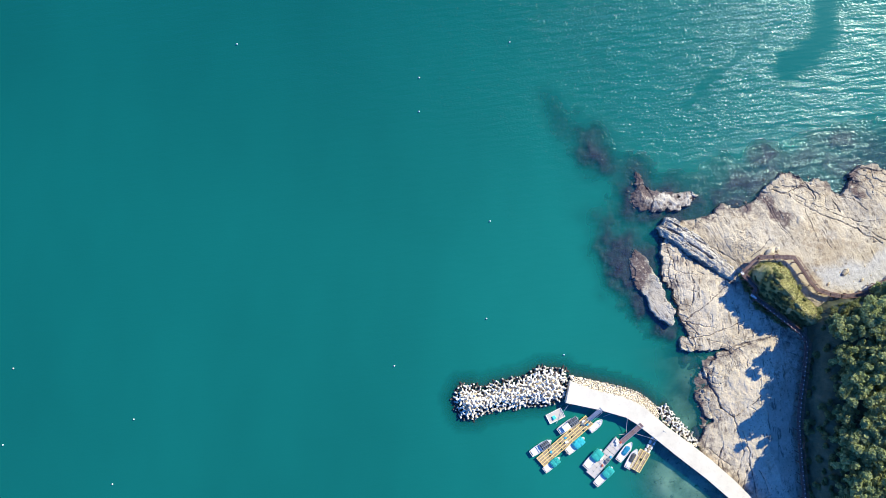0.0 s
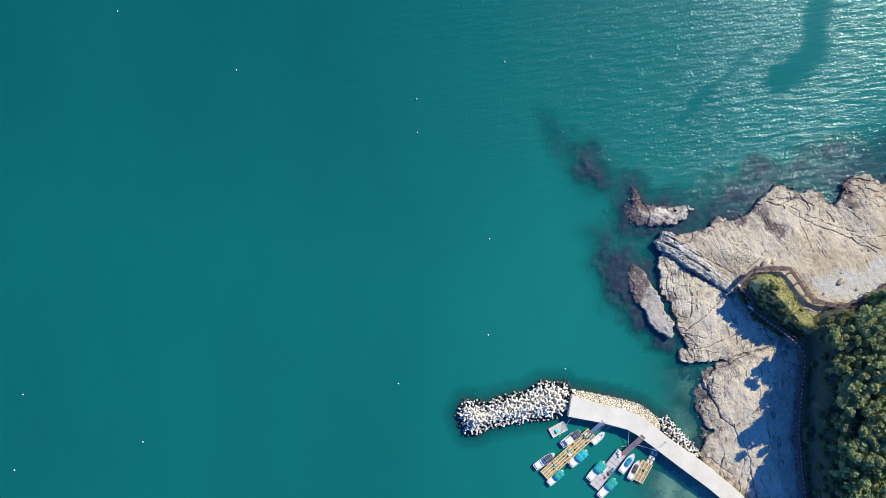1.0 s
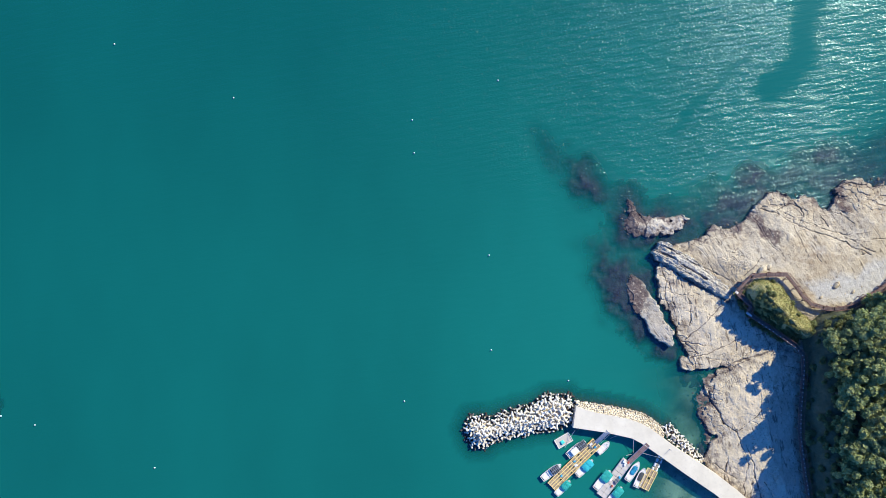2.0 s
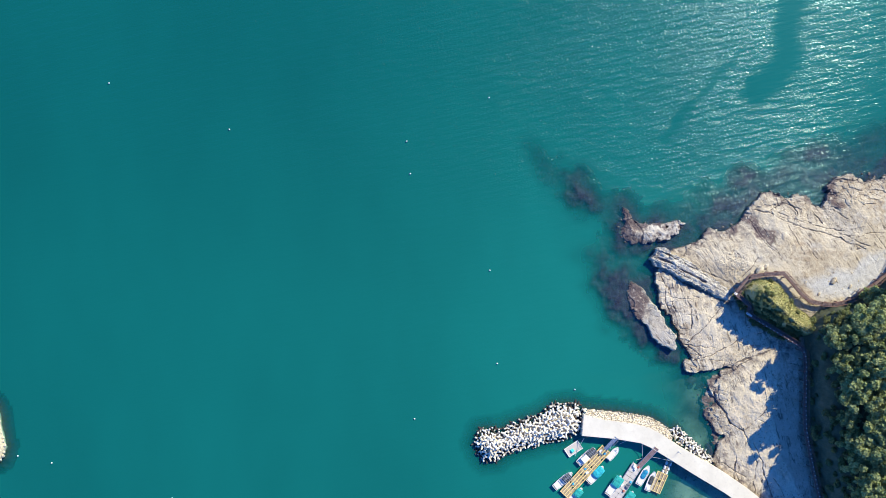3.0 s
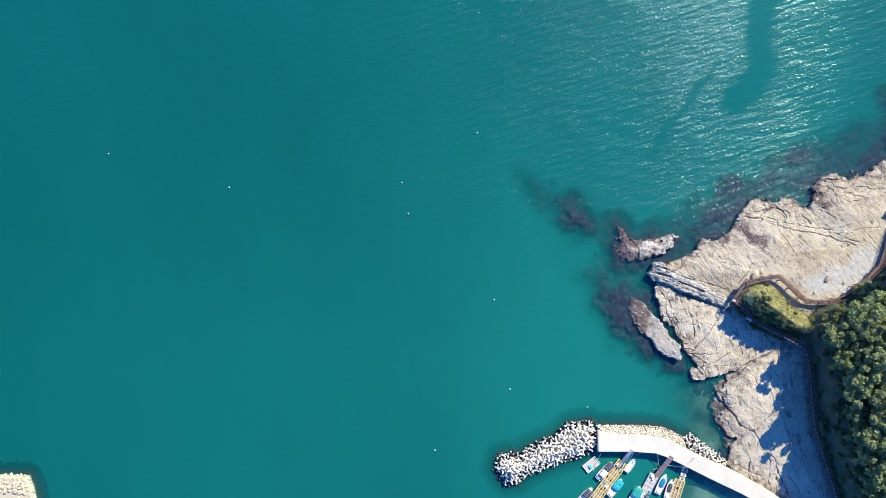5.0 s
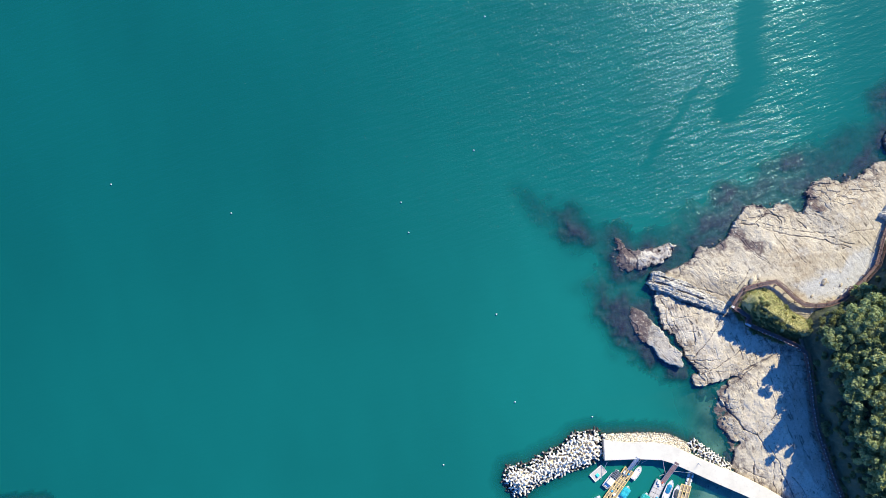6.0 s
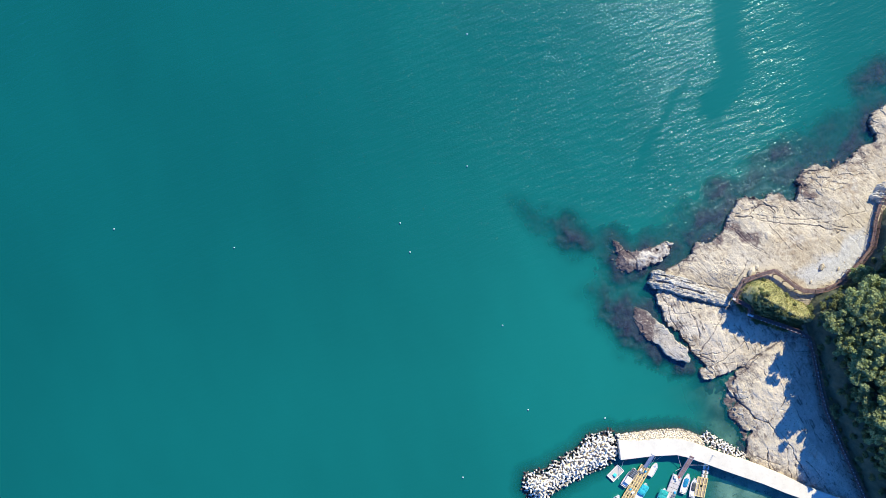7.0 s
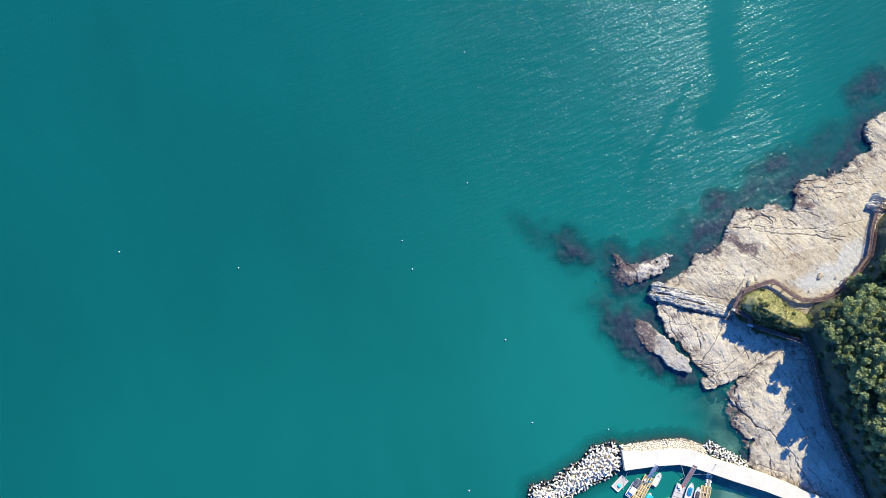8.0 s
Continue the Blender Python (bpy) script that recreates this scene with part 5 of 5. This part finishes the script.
clutter(dock_one, A1, [(0.2, -0.4, "box"), (0.6, 0.5, "crate"), (5.6, 0.2, "net"), (6.4, -0.5, "crate"), (6.2, 0.7, "box"), (-4.0, 0.2, "crate")])
clutter(dock_two, A2, [(4.6, 0.6, "box"), (4.2, 0.0, "box"), (4.9, -0.4, "crate"), (0.2, -0.8, "net"), (-0.6, -0.7, "net"), (-0.8, 0.6, "box"), (-1.8, -0.6, "crate"), (0.9, -0.8, "crate")])


def rope(a, b, sag, label):
    cu = bpy.data.curves.new("mooring_rope", "CURVE")
    cu.dimensions, cu.bevel_depth, cu.bevel_resolution = "3D", 0.05, 1
    sp = cu.splines.new("POLY")
    sp.points.add(8)
    for k in range(9):
        t = k / 8
        q = Vector(a).lerp(Vector(b), t)
        sp.points[k].co = (q.x, q.y, max(q.z - sag * 4 * t * (1 - t), 0.05), 1)
    cu.materials.append(M["rope"])
    ob = new("mooring_rope", cu)
    tagged(ob, label, "rope", "mooring ropes")


def roped(p0, z0, p1, z1, sag=0.25):
    rope((*p0, z0), (*p1, z1), sag, "pale mooring rope stretched from pier to dock")


roped((41.9, -38.4), 2.0, (42, -42.7), 0.6)
roped((40.3, -42.6), 0.6, (42.5, -42.3), 0.6, 0.1)
roped((43.5, -42.1), 0.6, (48.2, -43.3), 2.0)
roped((36.8, -38.4), 0.5, (38.2, -37.4), 2.0, 0.1)
roped((26, -40), 0.4, (28.4, -35.6), 1.8, 0.3)

# ---- fishing floats on the open water ----
FLOAT = mesh_of("buoy", tube(bmesh.new(), (0, 0, 0.18), (0, 0, 0.34), 0.05), M["black"])
BALL = bmesh.new()
bmesh.ops.create_icosphere(BALL, subdivisions=3, radius=0.18)
BALL = mesh_of("ball", BALL, M["foam"], True)
for x, y in [(-5.5, 39.4), (-5.5, 31.6), (-11.2, -26.9), (10.8, 6.4), (-71.1, -39.2), (-98.8, -27.5), (-76, -54.1), (-101.2, -45.1), (27.8, -24.3)] + [(-74.8, 61.4)] + [(-47.4, 47.1), (15.3, 47.6), (26.1, 79.4)] + [(-106.7, -24.9), (10, -16)]:
    b = tagged(new("buoy"), "small white fishing float on the open water", "buoy", "fishing floats")
    place("ball", BALL, Matrix.Identity(4), b)
    place("eye", FLOAT, Matrix.Identity(4), b)
    b.matrix_basis = pose(x, y, 0.08)


# ---- plants ----
def leaves(rnd, blobs, count, small, large, lift=0.35):
    """Many separate bent leaf sprays over a set of blobs."""
    verts, faces = [], []
    total = sum(r * r for *_, r in blobs)
    for cx, cy, cz, r in blobs:
        for _ in range(int(count * r * r / total)):
            d = Vector((rnd.gauss(0, 1), rnd.gauss(0, 1), rnd.gauss(0, 0.8) + lift)).normalized()
            at = Vector((cx, cy, cz)) + d * r * (0.5 + 0.75 * rnd.random() ** 0.6)
            side = d.cross(Vector((rnd.gauss(0, 1), rnd.gauss(0, 1), rnd.gauss(0, 1)))).normalized()
            out = (d * rnd.uniform(-0.25, 0.6) + side.cross(d) * rnd.choice((-1, 1))).normalized()
            s = rnd.uniform(small, large)
            k = len(verts)
            verts += [at - side * s * 0.15, at + out * s * 0.5 + side * s * 0.42, at + out * s * 1.15 - d * s * 0.25, at + out * s * 0.5 - side * s * 0.42 + d * s * 0.1]
            faces += [(k, k + 1, k + 2), (k, k + 2, k + 3)]
    return verts, faces


def leaf_mesh(name, got, material):
    me = bpy.data.meshes.new(name)
    me.from_pydata([tuple(v) for v in got[0]], [], got[1])
    me.materials.append(material)
    return me


def tree(seed, tall, wide):
    """A broadleaved tree: tapered trunk, limbs and a ragged crown of leaf sprays."""
    rnd = random.Random(seed)
    t = tagged(new("tree"), "dense green broadleaved tree on the hillside", "tree", "hillside trees")
    bm = tube(bmesh.new(), (0, 0, -0.8), (0.1, 0.05, tall * 0.55), 0.22, 0.13, 8)
    blobs = [(0, 0, tall * 0.70, wide * 0.20)]
    for k in range(9):
        a = k * 2.4 + rnd.uniform(-0.4, 0.4)
        d = wide * rnd.uniform(0.26, 0.42)
        z = tall * rnd.uniform(0.55, 0.86)
        tip = (math.cos(a) * d, math.sin(a) * d, z)
        tube(bm, (0.05, 0.03, tall * rnd.uniform(0.3, 0.5)), tip, 0.09, 0.03, 5)
        blobs.append((*tip, wide * rnd.uniform(0.10, 0.17)))
    for k in range(30):
        a = rnd.uniform(0, 6.28)
        d = wide * rnd.uniform(0.05, 0.60)
        blobs.append((math.cos(a) * d, math.sin(a) * d, tall * rnd.uniform(0.50, 1.12), wide * rnd.uniform(0.05, 0.12)))
    part("trunk", bm, M["bark"], t)
    crown = new("crown", leaf_mesh("crown", leaves(rnd, blobs, 3400, 0.22, 0.72), M["leaf"]))
    crown.parent = t
    return t


def shrub(seed, wide):
    rnd = random.Random(seed)
    t = tagged(new("shrub"), "low dark green shrub on the slope", "shrub", "slope shrubs")
    bm = bmesh.new()
    blobs = []
    for k in range(6):
        a, d = rnd.uniform(0, 6.28), wide * rnd.uniform(0.05, 0.36)
        tip = (math.cos(a) * d, math.sin(a) * d, wide * rnd.uniform(0.25, 0.5))
        tube(bm, (0, 0, -0.3), tip, 0.05, 0.02, 5)
        blobs.append((*tip, wide * rnd.uniform(0.16, 0.28)))
    part("stem", bm, M["bark"], t)
    crown = new("crown", leaf_mesh("crown", leaves(rnd, blobs, 700, 0.14, 0.32), M["shrub"]))
    crown.parent = t
    return t


rnd = random.Random(101)
GROVE = [(84.5, -17), (86.5, -14.3), (92.8, -12.3)] + [(102.7, -5.1)] + [(125, 8), (135, -60)] + [(94.3, -67.3), (86.9, -65), (85.7, -49.6), (85.6, -38.9), (85.6, -28.3)]
kinds = []
for k in range(6):
    x, y = scatter(GROVE, 3.0, 200 + k, 1)[0]
    ob = tree(k, rnd.uniform(6.4, 8.0), rnd.uniform(4.2, 6.0))
    kinds.append(ob)
spots = scatter(GROVE, 3.35, 77, 200)
for k, (x, y) in enumerate(spots):
    m = pose(x, y, at_one(hill_height, x, y), 0, 0, rnd.uniform(0, 360))
    if k < 6:
        kinds[k].matrix_basis = m
    else:
        copy_thing(kinds[k % 6], m @ Matrix.Scale(rnd.uniform(0.7, 1.25), 4))

bushes = [shrub(300 + k, 1.9) for k in range(4)]
FOOT = [(83.6, -22.5), (82.6, -30), (81.8, -38.9), (82.3, -48.9), (83.3, -65.3), (88.9, -65.3), (88.2, -45.1), (88.2, -30), (86.3, -20)] 
BRIM = [(83.8, -14.5), (89.1, -12), (95.5, -10.9), (98, -9.9)] + [(101.4, -7.5), (106.9, -3.5), (113.9, -0), (111, -8), (103.8, -11.4)] + [(90.1, -17.5), (86.3, -18.7)]
FILL = [(84.1, -13.4), (90.1, -11.9), (95.8, -10.9), (95.8, -13.9), (90.1, -15.7), (87, -18.7), (84.1, -18.1)]
SHADE = [(67.6, -6.2), (69.2, -5.6), (71.6, -6.8), (75.4, -10.6), (81, -16), (81.8, -18.7), (76.8, -16.9), (71.2, -13.1)]
k = 0
for poly, gap, most, seed in ((FOOT, 1.5, 90, 5), (BRIM, 1.2, 150, 6), (FILL, 1.0, 55, 8), (SHADE, 0.60, 190, 7), (KNOLL, 0.8, 34, 12)):
    ground = knoll_height if poly is SHADE or poly is KNOLL else hill_height
    for x, y in scatter(poly, gap, seed, most, 3000):
        if poly is KNOLL and at_one(lambda u, v: fbm(u, v, 3.0, 3, 95), x, y) < 0.0:
            continue
        m = pose(x, y, at_one(ground, x, y), 0, 0, rnd.uniform(0, 360))
        if k < 4:
            bushes[k].matrix_basis = m
        else:
            copy_thing(bushes[k % 4], m @ Matrix.Scale(rnd.uniform(0.4, 0.85) if poly is not FOOT and poly is not BRIM else rnd.uniform(0.6, 1.25), 4))
        k += 1

# dry grass over the knoll
rnd = random.Random(202)
verts, faces = [], []
spots = scatter(KNOLL, 0.16, 9, 4200, 9000)
zs = knoll_height(spots[:, 0][None], spots[:, 1][None])[0]
for (x, y), z in zip(spots, zs):
    if crest_side(x, y) < -0.3:
        continue
    for _ in range(4):
        a, s = rnd.uniform(0, 6.28), rnd.uniform(0.14, 0.36)
        d = Vector((math.cos(a), math.sin(a), rnd.uniform(0.5, 1.3))) * s
        side = Vector((-math.sin(a), math.cos(a), 0)) * 0.07
        k = len(verts)
        at = Vector((x, y, z - 0.05))
        verts += [at - side, at + side, at + d]
        faces.append((k, k + 1, k + 2))
tagged(new("dry_grass", leaf_mesh("dry_grass", (verts, faces), M["straw"])), "dry yellow grass covering the knoll", "grass", kind="stuff")
